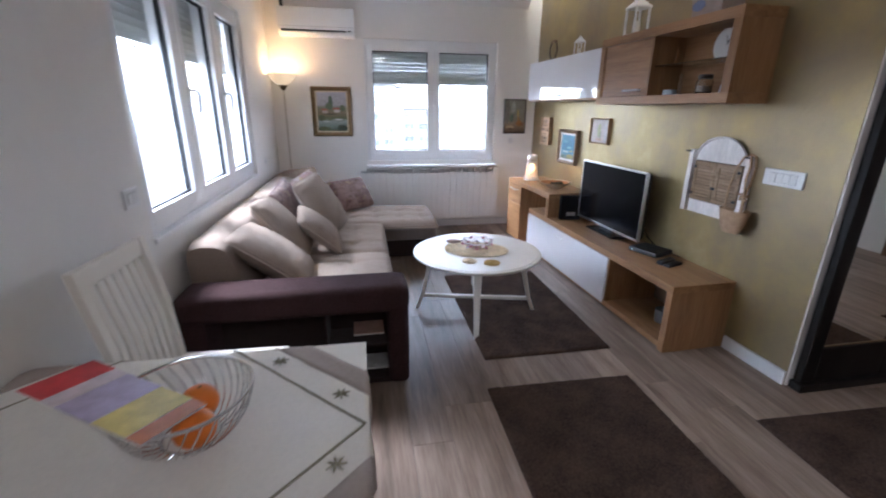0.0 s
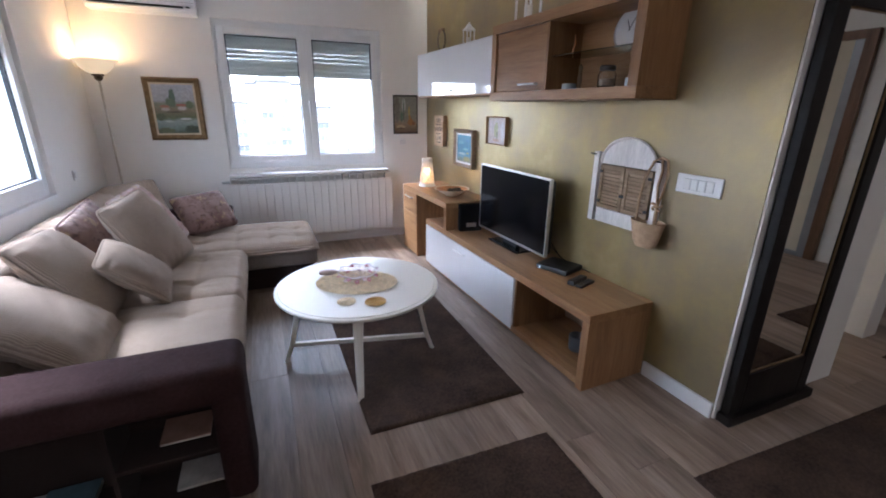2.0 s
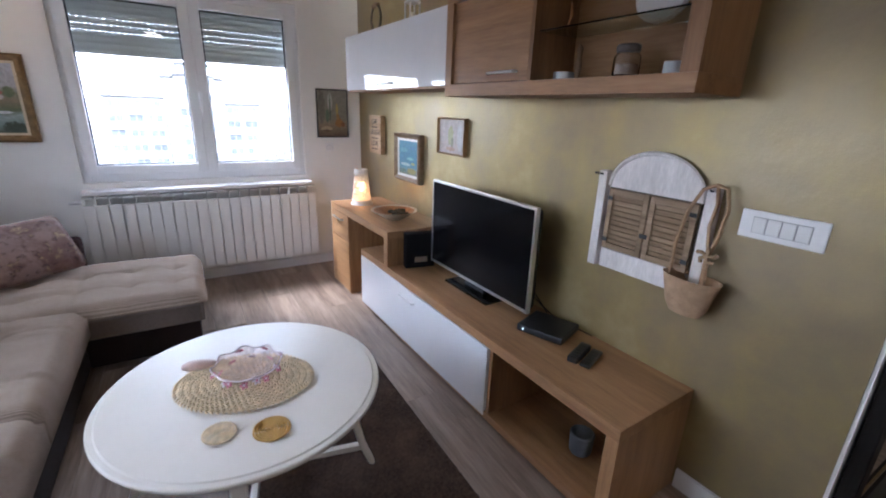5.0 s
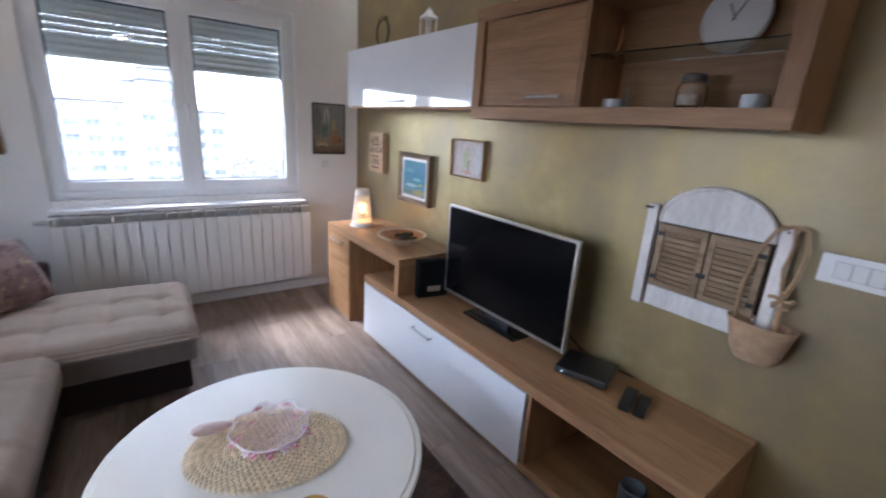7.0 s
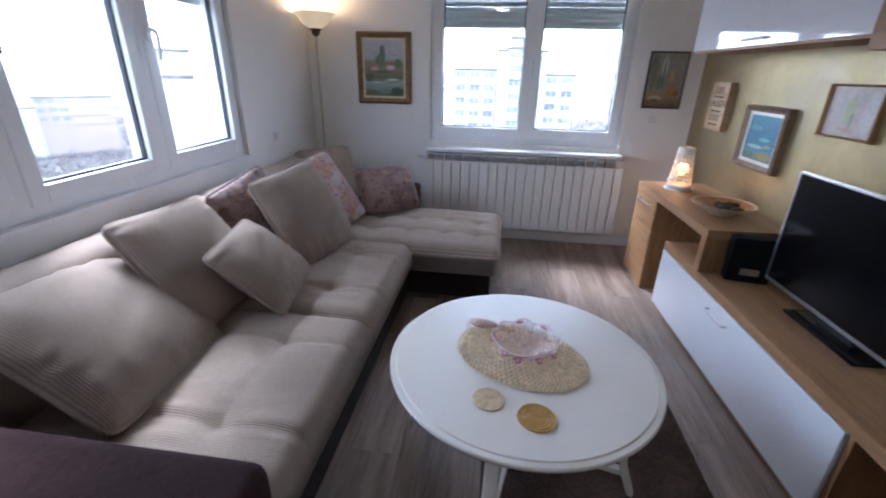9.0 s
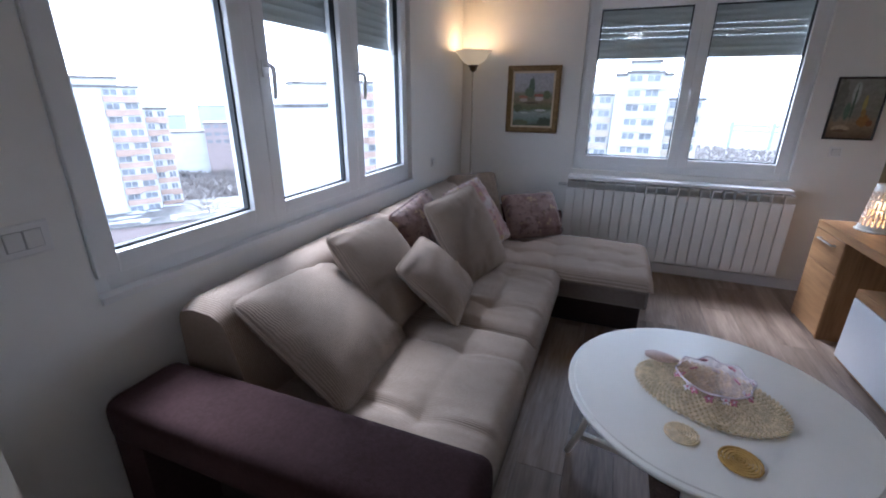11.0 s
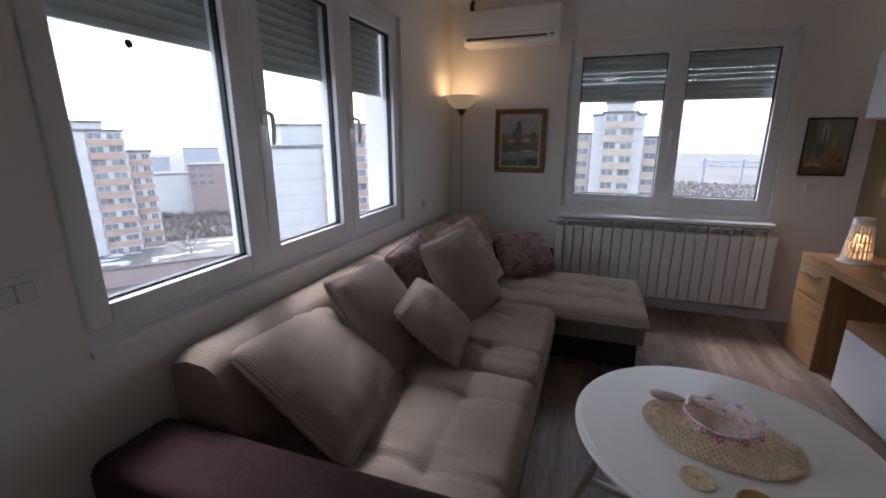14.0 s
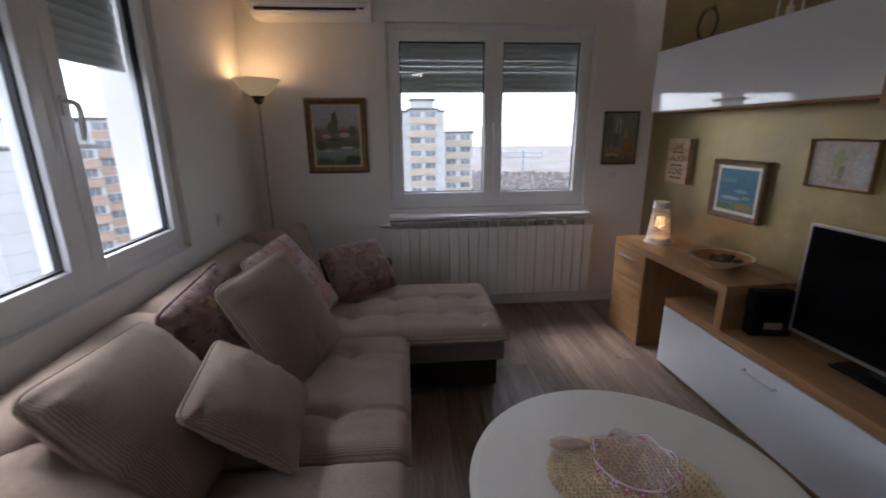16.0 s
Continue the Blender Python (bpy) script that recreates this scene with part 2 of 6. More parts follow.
def structure(name, bm, mat, label, category="", smooth=None, m=None):
    ob = part(name, bm, mat, None, "", smooth)
    if m is not None:
        ob.matrix_basis = m
    return tagged(ob, label, category or name.split("_")[0], kind="structure")


def heightfield(bm, x0, x1, y0, y1, z0, top, step=0.02):
    """A closed block whose upper face follows top(x, y)."""
    nx, ny = max(2, round((x1 - x0) / step)), max(2, round((y1 - y0) / step))
    g = [[bm.verts.new((x0 + (x1 - x0) * i / nx, y0 + (y1 - y0) * j / ny, 0)) for j in range(ny + 1)] for i in range(nx + 1)]
    for row in g:
        for v in row:
            v.co.z = top(v.co.x, v.co.y)
    for i in range(nx):
        for j in range(ny):
            bm.faces.new((g[i][j], g[i + 1][j], g[i + 1][j + 1], g[i][j + 1]))
    rim = [g[i][0] for i in range(nx)] + [g[nx][j] for j in range(ny)] + [g[i][ny] for i in range(nx, 0, -1)] + [g[0][j] for j in range(ny, 0, -1)]
    low = [bm.verts.new((v.co.x, v.co.y, z0)) for v in rim]
    n = len(rim)
    for k in range(n):
        bm.faces.new((rim[k], low[k], low[(k + 1) % n], rim[(k + 1) % n]))
    bm.faces.new(low)
    return bm


def rounded(x, y, x0, x1, y0, y1, r):
    """How far a rounded rim drops at (x, y), for a rim of radius r."""
    d = max(0.0, r - min(x - x0, x1 - x, y - y0, y1 - y))
    dx, dy = max(0.0, r - min(x - x0, x1 - x)), max(0.0, r - min(y - y0, y1 - y))
    d = min(r, math.hypot(dx, dy))
    return r - math.sqrt(max(0.0, r * r - d * d))


# ---- the room ----
X0, Y0, YE, CEI = 0.0, -1.2, 7.43, 2.70
XR = 6.6
TV = pose(3.30, 3.70, 0, 0, 0, 2.0)      # the gold wall's own frame: its face is x = 0, y runs along it
TVL = 3.75

floor = structure("floor", boxes(((-0.35, Y0 - 0.2, -0.2), (XR + 0.2, YE + 0.3, -0.012))), plain("screed", (0.2, 0.19, 0.18), 0.9), "screed slab under brown laminate", "floor")
structure("ceiling", boxes(((X0 - 0.3, Y0 - 0.2, CEI), (3.0, YE + 0.3, CEI + 0.2)), ((3.0, Y0 - 0.2, CEI + 0.14), (XR + 0.2, YE + 0.3, CEI + 0.3))), CEIL, "white painted ceiling with a dropped panel", "ceiling")


def wall_with_opening(along, lo, hi, face, back, openings, mat, name, label):
    """A wall along 'x' or 'y' from lo to hi, its faces at face and back, with (from, to, sill, head) openings."""
    bm = bmesh.new()

    def piece(a, b, z0, z1):
        p, q = ((a, face, z0), (b, back, z1)) if along == "x" else ((face, a, z0), (back, b, z1))
        box(bm, tuple(map(min, p, q)), tuple(map(max, p, q)))
    at = lo
    for a, b, s, h in openings:
        piece(at, a, 0, CEI + 0.25)
        piece(a, b, 0, s)
        piece(a, b, h, CEI + 0.25)
        at = b
    piece(at, hi, 0, CEI + 0.25)
    return structure(name, bm, mat, label, "wall")


WL = (4.15, 6.335, 0.875, 2.25)   # left window opening
WE = (1.05, 2.642, 0.86, 2.235)  # end window opening
wall_with_opening("y", Y0 - 0.2, YE + 0.3, X0, X0 - 0.3, [WL], WALL, "wall_west", "white painted wall with a wide window")
wall_with_opening("x", X0, 3.6, YE, YE + 0.3, [WE], WALL, "wall_north", "white painted wall with a window over a radiator")
structure("wall_east", boxes(((0, 0, 0), (0.14, TVL + 0.1, CEI + 0.2))), GOLD, "wall of mottled gold decorative plaster", "wall", m=TV)
structure("wall_east_end", boxes(((3.305, 3.69, 0), (4.3, 3.80, CEI + 0.2))), WALL, "white painted wall behind the tall mirror", "wall")
structure("wall_south", boxes(((X0, Y0 - 0.2, 0), (XR, Y0, CEI + 0.2))), WALL, "plain white wall", "wall")
structure("wall_hall", boxes(((XR, Y0 - 0.2, 0), (XR + 0.2, YE, CEI + 0.2)), ((4.2, 4.6, 0), (XR, 4.75, CEI + 0.2))), WALL, "plain white hall wall", "wall")

# skirting
structure("baseboard_north", boxes(((0.0, YE - 0.016, 0), (3.17, YE, 0.085)), bev=0.003), BASEB, "white skirting board under the radiator", "baseboard")
structure("baseboard_west", boxes(((0.0, Y0, 0), (0.016, YE - 0.02, 0.085)), bev=0.003), BASEB, "white skirting board", "baseboard")
structure("baseboard_east", boxes(((-0.016, 0.0, 0), (0.0, 0.42, 0.085)), bev=0.003), BASEB, "white skirting board below the gold wall", "baseboard", m=TV)

# laminate planks
plank_meshes = {}


def plank(x, y, w, length):
    key = (round(w, 3), round(length, 3))
    if key not in plank_meshes:
        bm = box(bmesh.new(), (0.0004, 0.0004, -0.012), (w - 0.0004, length - 0.0004, 0.0), 0.0012, 1)
        me = bpy.data.meshes.new("plank")
        bm.to_mesh(me)
        bm.free()
        me.materials.append(FLOOR)
        plank_meshes[key] = me
    ob = new("plank", plank_meshes[key])
    ob.parent, ob.location = floor, (x, y, 0)


def lay_floor():
    rnd = random.Random(4)
    w, length = 0.193, 1.285
    for c in range(35):
        y = Y0 - rnd.choice((0.1, 0.35, 0.55, 0.8, 1.0, 1.2))
        while y < YE:
            end = min(y + length, YE - 0.002)
            if end - y > 0.05:
                plank(X0 + c * w, y, w, end - y)
            y += length


# ---- windows ----
def window(name, m, width, z0, z1, sashes, drops, label, handles=()):
    """A PVC window in an opening; local x runs along it, y points out of the room. sashes: (from, to, handed)."""
    w = thing(name, m, label, "window", kind="structure")
    f = 0.055
    part("window_frame", boxes(((-0.01, 0.035, z0 - 0.032), (f, 0.12, z1 + 0.015)), ((width - f, 0.035, z0 - 0.032), (width + 0.01, 0.12, z1 + 0.015)), ((f, 0.035, z0 - 0.032), (width - f, 0.12, z0 + f)), ((f, 0.035, z1 - f), (width - f, 0.12, z1 + 0.015)), bev=0.004), PVC, w)
    for (_, a), (b, _) in zip(sashes, sashes[1:]):
        part("mullion", box(bmesh.new(), (a - 0.03, 0.06, z0 + f), (b + 0.03, 0.128, z1 - f), 0.003), PVC, w)
        part("astragal", box(bmesh.new(), (a - 0.006, 0.022, z0 + 0.05), (b + 0.006, 0.06, z1 - 0.05), 0.004), PVC, w)
        part("shutter_guide", box(bmesh.new(), (a - 0.004, 0.13, z0), (b + 0.004, 0.168, z1), 0.001), PVC, w)
    for (a, b), drop in zip(sashes, drops):
        s, t0, t1 = 0.068, z0 + 0.045, z1 - 0.045
        sash = part("sash", boxes(((a, 0.018, t0), (a + s, 0.10, t1)), ((b - s, 0.018, t0), (b, 0.10, t1)), ((a + s, 0.018, t0), (b - s, 0.10, t0 + s)), ((a + s, 0.018, t1 - s), (b - s, 0.10, t1)), bev=0.006), PVC, w)
        g = 0.009
        part("gasket", boxes(((a + s, 0.045, t0 + s), (a + s + g, 0.07, t1 - s)), ((b - s - g, 0.045, t0 + s), (b - s, 0.07, t1 - s)), ((a + s + g, 0.045, t0 + s), (b - s - g, 0.07, t0 + s + g)), ((a + s + g, 0.045, t1 - s - g), (b - s - g, 0.07, t1 - s))), RUBBER, sash)
        p = part("pane", boxes(((a + s + g, 0.056, t0 + s + g), (b - s - g, 0.06, t1 - s - g))), PANE, sash)
        p.visible_shadow = False
        # roller shutter in front of the pane, outside
        for k in range(int((z1 + 0.05 - drop - 0.03) / 0.042)):
            z = drop + 0.03 + 0.042 * k
            slit = 2 <= k < 5
            h = 0.0384 if slit else 0.0422
            bm = bmesh.new()
            ring_mesh(bm, [[(x, 0.145 + 0.0045 * math.sin(u * math.pi), z + h * u) for u in (0, 0.25, 0.5, 0.75, 1)] + [(x, 0.160, z + h), (x, 0.160, z)] for x in (a + 0.005, b - 0.005)])
            if slit:
                n = int((b - a) / 0.036)
                for i in range(n):
                    x = a + 0.02 + (b - a - 0.04) * i / (n - 1)
                    box(bm, (x - 0.0115, 0.146, z + h - 0.0005), (x + 0.0115, 0.159, z + 0.0425))
            part("shutter_slat", bm, SHUT, w)
        part("shutter_end_bar", box(bmesh.new(), (a + 0.005, 0.142, drop), (b - 0.005, 0.165, drop + 0.03), 0.003), SHUT, w)
    for x, z in handles:
        hd = part("window_handle", box(bmesh.new(), (x - 0.016, 0.008, z - 0.035), (x + 0.016, 0.018, z + 0.035), 0.005), PVC, w)
        tube_bm = tube(bmesh.new(), [(x, 0.012, z + 0.012), (x, -0.012, z + 0.014), (x, -0.03, z + 0.004), (x, -0.034, z - 0.02), (x, -0.03, z - 0.09), (x, -0.026, z - 0.118)], [0.009, 0.0095, 0.011, 0.011, 0.010, 0.007], 10)
        part("lever", tube_bm, PVC, hd, "", 60)
    return w


# local x along the wall, local y outwards
window("window_1", Matrix(((0, -1, 0, X0), (1, 0, 0, WL[0]), (0, 0, 1, 0), (0, 0, 0, 1))), WL[1] - WL[0], WL[2] + 0.007, WL[3] - 0.01,
       [(0.022, 0.729), (0.781, 1.452), (1.491, WL[1] - WL[0] - 0.033)], (1.80, 1.77, 1.745), "white plastic triple window with half-lowered grey roller shutters", [(0.812, 1.56), (1.522, 1.56)])
window("window_2", pose(WE[0], YE, 0), WE[1] - WE[0], WE[2] + 0.01, WE[3] - 0.01,
       [(0.029, 0.815), (0.82, WE[1] - WE[0] - 0.03)], (1.757, 1.757), "white plastic double window with half-lowered grey roller shutters", [(0.822, 1.5)])
solo("window_sill", boxes(((1.035, YE - 0.13, 0.788), (2.66, YE - 0.002, 0.818)), bev=0.006), BASEB, pose(0, 0, 0), "white window sill board above the radiator", "window sill", kind="structure")

solo("window_sill", boxes(((X0 - 0.034, WL[0] + 0.002, WL[2] - 0.02), (X0 + 0.012, WL[1] - 0.002, WL[2] + 0.004)), bev=0.003), BASEB, pose(0, 0, 0), "thin white sill edge below the wide window", "window sill", kind="structure")

solo("suction_cup", lathe(bmesh.new(), [(0, 0), (0.014, 0), (0.013, 0.003), (0.006, 0.007), (0, 0.008)], 20), RUBBER, pose(X0 - 0.055, 4.464, 1.752, 0, 90, 0), "small black rubber cup stuck on the window pane", "suction cup", smooth=60)

# ---- radiator ----
def radiator():
    r = thing("radiator", pose(1.025, YE - 0.12, 0.0), "white aluminium sectional radiator under the window", "radiator")
    n, w, z0, z1 = 21, 0.0795, 0.135, 0.775
    for i in range(n):
        a = i * w
        bm = boxes(((a + 0.0035, 0.0, z0), (a + w - 0.0035, 0.012, z1 - 0.058)), ((a + 0.03, 0.012, z0 + 0.02), (a + w - 0.03, 0.09, z1 - 0.075)), bev=0.005)
        box(bm, (a + 0.006, 0.004, z1 - 0.018), (a + w - 0.006, 0.085, z1), 0.004)
        box(bm, (a + 0.004, 0.006, z1 - 0.062), (a + 0.014, 0.08, z1 - 0.016))
        part("section", bm, RADI, r)
    part("pipe", tube(bmesh.new(), [(-0.07, 0.05, z1 - 0.04), (0.0, 0.05, z1 - 0.04)], 0.012, 10), STEEL, r)
    for a, z in ((0.3, 0.6), (1.3, 0.6), (0.3, 0.12), (1.3, 0.12)):
        part("wall_bracket", boxes(((a, 0.085, z), (a + 0.03, 0.12, z + 0.03))), RADI, r)


radiator()


# ---- air conditioner ----
def air_conditioner():
    a = thing("air_conditioner", pose(0.17, YE - 0.21, 2.22), "white wall-mounted split air conditioner", "air conditioner")
    prof = [(0.21, 0.0), (0.05, 0.0), (0.018, 0.03), (0.004, 0.07), (0.0, 0.14), (0.004, 0.24), (0.02, 0.262), (0.05, 0.27), (0.21, 0.27)]
    part("body", ring_mesh(bmesh.new(), [[(x, y, z) for y, z in prof] for x in (0.0, 0.79)]), PVC, a, "", 35)
    part("louvre", box(bmesh.new(), (0.03, 0.004, 0.022), (0.70, 0.03, 0.03), 0.002), plain("louvre_white", (0.7, 0.7, 0.7), 0.4), a)
    part("outlet", box(bmesh.new(), (0.03, 0.0085, 0.036), (0.70, 0.03, 0.05), 0.001), RUBBER, a)
    part("display", box(bmesh.new(), (0.72, 0.001, 0.04), (0.75, 0.02, 0.05), 0.001), RUBBER, a)
    part("panel_seam", box(bmesh.new(), (0.002, -0.0006, 0.078), (0.788, 0.01, 0.081)), plain("seam_grey", (0.45, 0.45, 0.45), 0.6), a)


air_conditioner()
solo("pipe_cover", tube(bmesh.new(), [(0.21, YE - 0.05, 2.47), (0.2, YE - 0.045, 2.56), (0.2, YE - 0.01, 2.6)], 0.018, 10), RUBBER, pose(0, 0, 0), "short dark pipe stub above the air conditioner", "pipe", smooth=60)


# ---- sofa ----
def seat_top(x0, x1, y0, y1, z, tx, ty, r=0.06, puff=0.02):
    """A padded face with tufted dents on a grid."""
    def top(x, y):
        u, v = (x - x0) / (x1 - x0), (y - y0) / (y1 - y0)
        h = z + puff * (1 - (2 * u - 1) ** 4) * (1 - (2 * v - 1) ** 4) - rounded(x, y, x0, x1, y0, y1, r)
        for a in tx:
            for b in ty:
                d2 = ((x - a) ** 2 + (y - b) ** 2)
                h -= 0.020 * math.exp(-d2 / 0.0022) + 0.010 * math.exp(-d2 / 0.012)
        for a in tx:
            h -= 0.004 * math.exp(-((x - a) / 0.018) ** 2)
        for b in ty:
            h -= 0.012 * math.exp(-((y - b) / 0.016) ** 2)
            # slack cloth gathers along each stitched line
            h += 0.010 * math.exp(-((y - b) / 0.10) ** 2) * noise.noise(Vector((x * 4.5, y * 26, z + b * 7)))
        return h + 0.005 * noise.noise(Vector((x * 5, y * 7, z))) + 0.003 * noise.noise(Vector((x * 9, y * 19, z)))
    return top


def sofa():
    s = thing("corner_sofa", pose(0.03, 4.04, 0), "beige ribbed corner sofa with brown suede arm and base", "sofa")
    L = 2.98
    # base
    part("base", boxes(((0.02, 0.25, 0.03), (1.08, L - 0.02, 0.24)), ((1.08, 2.12, 0.03), (1.63, L - 0.18, 0.24)), bev=0.01), DARKB, s)
    # Seat frame sides are coloured darker than the ribbed cushion tops
    part("seat_frame", boxes(((0.02, 0.25, 0.22), (1.10, L - 0.2, 0.345)), ((1.10, 2.06, 0.22), (1.66, L - 0.16, 0.345)), bev=0.02), fabric("darker_ribbed_side", (0.22, 0.18, 0.155), 45.0, axis="y"), s)
    for y0, y1 in ((0.26, 1.15), (1.16, 2.04)):
        n = y1 - y0
        part("seat_cushion", heightfield(bmesh.new(), 0.22, 1.13, y0, y1, 0.27, seat_top(0.22, 1.13, y0, y1, 0.43, (0.55, 0.85), (y0 + n * 0.25, y0 + n * 0.75)), 0.0125), BEIGE, s, "", 180)
    part("chaise_cushion", heightfield(bmesh.new(), 0.22, 1.68, 2.05, L - 0.15, 0.345, seat_top(0.22, 1.68, 2.05, L - 0.15, 0.42, (0.55, 0.8, 1.05, 1.3, 1.52), (2.3, 2.55)), 0.0125), BEIGE, s, "", 180)
    part("piping", tube(bmesh.new(), [(1.15, 2.052, 0.352), (1.62, 2.048, 0.352), (1.675, 2.075, 0.352), (1.682, 2.15, 0.352), (1.68, L - 0.2, 0.352)], 0.006, 8), BEIGE, s)
    # backrest: sloping front, soft top
    prof = [(0.0, 0.2), (0.0, 0.74), (0.03, 0.785), (0.09, 0.8), (0.17, 0.795), (0.215, 0.77), (0.235, 0.72), (0.33, 0.36), (0.33, 0.2)]
    for y0, y1 in ((0.30, 1.62), (1.63, L)):
        bm = bmesh.new()
        rows = []
        ny = 24
        for j in range(ny + 1):
            t = j / ny
            e = min(t, 1 - t) * (y1 - y0)
            k = 0.028 * max(0, 1 - e / 0.05) ** 2
            rows.append([(min(max(x, k * 0.6), 0.33), y0 + (y1 - y0) * t, z - (k if z > 0.5 else 0) + 0.004 * noise.noise(Vector((x * 9, t * 9, z * 9)))) for x, z in prof])
        ring_mesh(bm, rows)
        part("backrest", bm, BEIGEX, s, "", 60)
    # arm with shelf niche
    arm = part("armrest", box(bmesh.new(), (0.02, 0.0, 0.455), (1.17, 0.26, 0.605), 0.055, 5), BROWN, s, "brown suede arm top", 40)
    part("arm_side", box(bmesh.new(), (1.05, 0.004, 0.02), (1.165, 0.256, 0.54), 0.042, 4), BROWN, s, "", 40)
    part("shelf_back", boxes(((0.10, 0.22, 0.03), (1.07, 0.25, 0.47))), DARKB, s)
    part("shelf_side", boxes(((0.04, 0.01, 0.03), (0.16, 0.22, 0.47))), BROWN, s)
    part("shelf_divider", boxes(((0.72, 0.02, 0.06), (0.735, 0.22, 0.47))), DARKB, s)
    part("shelf_board", boxes(((0.16, 0.02, 0.03), (1.06, 0.22, 0.06))), DARKB, s)
    part("shelf_board", boxes(((0.735, 0.02, 0.26), (1.06, 0.22, 0.275))), DARKB, s)
    # low arm at the far end
    part("end_arm", box(bmesh.new(), (0.25, L - 0.15, 0.2), (1.02, L, 0.585), 0.04, 4), BROWN, s, "brown suede end arm", 40)
    for x, y in ((0.1, 0.12), (1.1, 0.12), (0.1, L - 0.1), (1.58, 2.2), (1.58, L - 0.3)):
        part("foot", tube(bmesh.new(), [(x, y, 0.0), (x, y, 0.04)], 0.025, 10), RUBBER, s)


sofa()


def pillow(centre, normal, up, w, h, t, mat, label, pipe=None, seed=0):
    """A stuffed cushion with pulled corners; normal faces out of it, up is its upper edge's way."""
    n = Vector(normal).normalized()
    u = Vector(up)
    u = (u - n * u.dot(n)).normalized()
    r = u.cross(n).normalized()
    m = Matrix((( *(r), ), (*(u),), (*(n),))).transposed().to_4x4()
    m.translation = centre
    p = thing("throw_pillow", m, label, "pillow", "sofa pillows")
    N = 34
    bm = bmesh.new()

    def spot(a, b, side):
        ear = 1 - 0.055 * (a * b) ** 10
        x, y = a * w / 2 * ear * (1 - 0.018 * (1 - b * b)), b * h / 2 * ear * (1 - 0.018 * (1 - a * a))
        k = max(0.0, (1 - abs(a) ** 2.6) * (1 - abs(b) ** 2.6)) ** 0.5
        # soft lumps, and creases that run in from the seams
        lump = noise.noise(Vector((a * 1.6 + seed, b * 1.6, side))) * 0.008
        seam_a, seam_b = math.exp(-(1 - abs(a)) / 0.28), math.exp(-(1 - abs(b)) / 0.28)
        crease = seam_a * noise.noise(Vector((a * 1.1, b * 7.5 + seed, side))) * 0.026 + seam_b * noise.noise(Vector((a * 7.5 + seed * 2, b * 1.1, side))) * 0.026
        slack = 0.007 * max(0.0, math.sin((a * 0.6 - b) * 9 + seed)) * max(0.0, 1 - abs(a * 1.3 - 0.2))
        return Vector((x, y, side * t / 2 * k + (lump + crease - slack) * min(1.0, k * 1.6) + 0.012 * (a * a - b * b) * (0.5 if seed % 2 else -0.4)))
    grid = {}
    for side in (1, -1):
        for i in range(N + 1):
            for j in range(N + 1):
                edge = i in (0, N) or j in (0, N)
                key = (i, j, 0 if edge else side)
                if key not in grid:
                    a, b = math.sin((2 * i / N - 1) * math.pi / 2), math.sin((2 * j / N - 1) * math.pi / 2)
                    grid[key] = bm.verts.new(spot(a, b, side))
    for side in (1, -1):
        for i in range(N):
            for j in range(N):
                q = [(i, j), (i + 1, j), (i + 1, j + 1), (i, j + 1)]
                bm.faces.new([grid.get((a, b, side)) or grid[(a, b, 0)] for a, b in (q if side == 1 else q[::-1])])
    rim = [grid[(i, 0, 0)].co.copy() for i in range(N)] + [grid[(N, j, 0)].co.copy() for j in range(N)] + [grid[(i, N, 0)].co.copy() for i in range(N, 0, -1)] + [grid[(0, j, 0)].co.copy() for j in range(N, 0, -1)]
    rim = [q for k, q in enumerate(rim) if k == 0 or (q - rim[k - 1]).length > 0.004]
    part("cover", bm, mat, p, "", 180)
    part("piping", tube(bmesh.new(), rim, 0.0085, 7, True), pipe or mat, p, "", 180)
    return p


BEIGE_L = "beige ribbed square throw pillow leaning on the sofa back"
pillow((0.415, 4.691, 0.60), (0.6, 0.10, 0.79), (-0.80, -0.01, 0.60), 0.585, 0.55, 0.20, PILLOW, BEIGE_L, seed=1)
pillow((0.395, 5.19, 0.645), (0.772, 0.10, 0.622), (-0.631, 0.037, 0.775), 0.585, 0.52, 0.20, PILLOW, BEIGE_L, seed=2)
pillow((0.64, 5.272, 0.60), (0.681, 0.0, 0.727), (-0.711, -0.154, 0.686), 0.40, 0.39, 0.15, PILLOW, "small beige ribbed throw pillow on the sofa seat", seed=3)
pillow((0.62, 5.80, 0.675), (0.807, -0.326, 0.493), (-0.504, 0.057, 0.862), 0.47, 0.53, 0.19, PILLOW, BEIGE_L, seed=4)


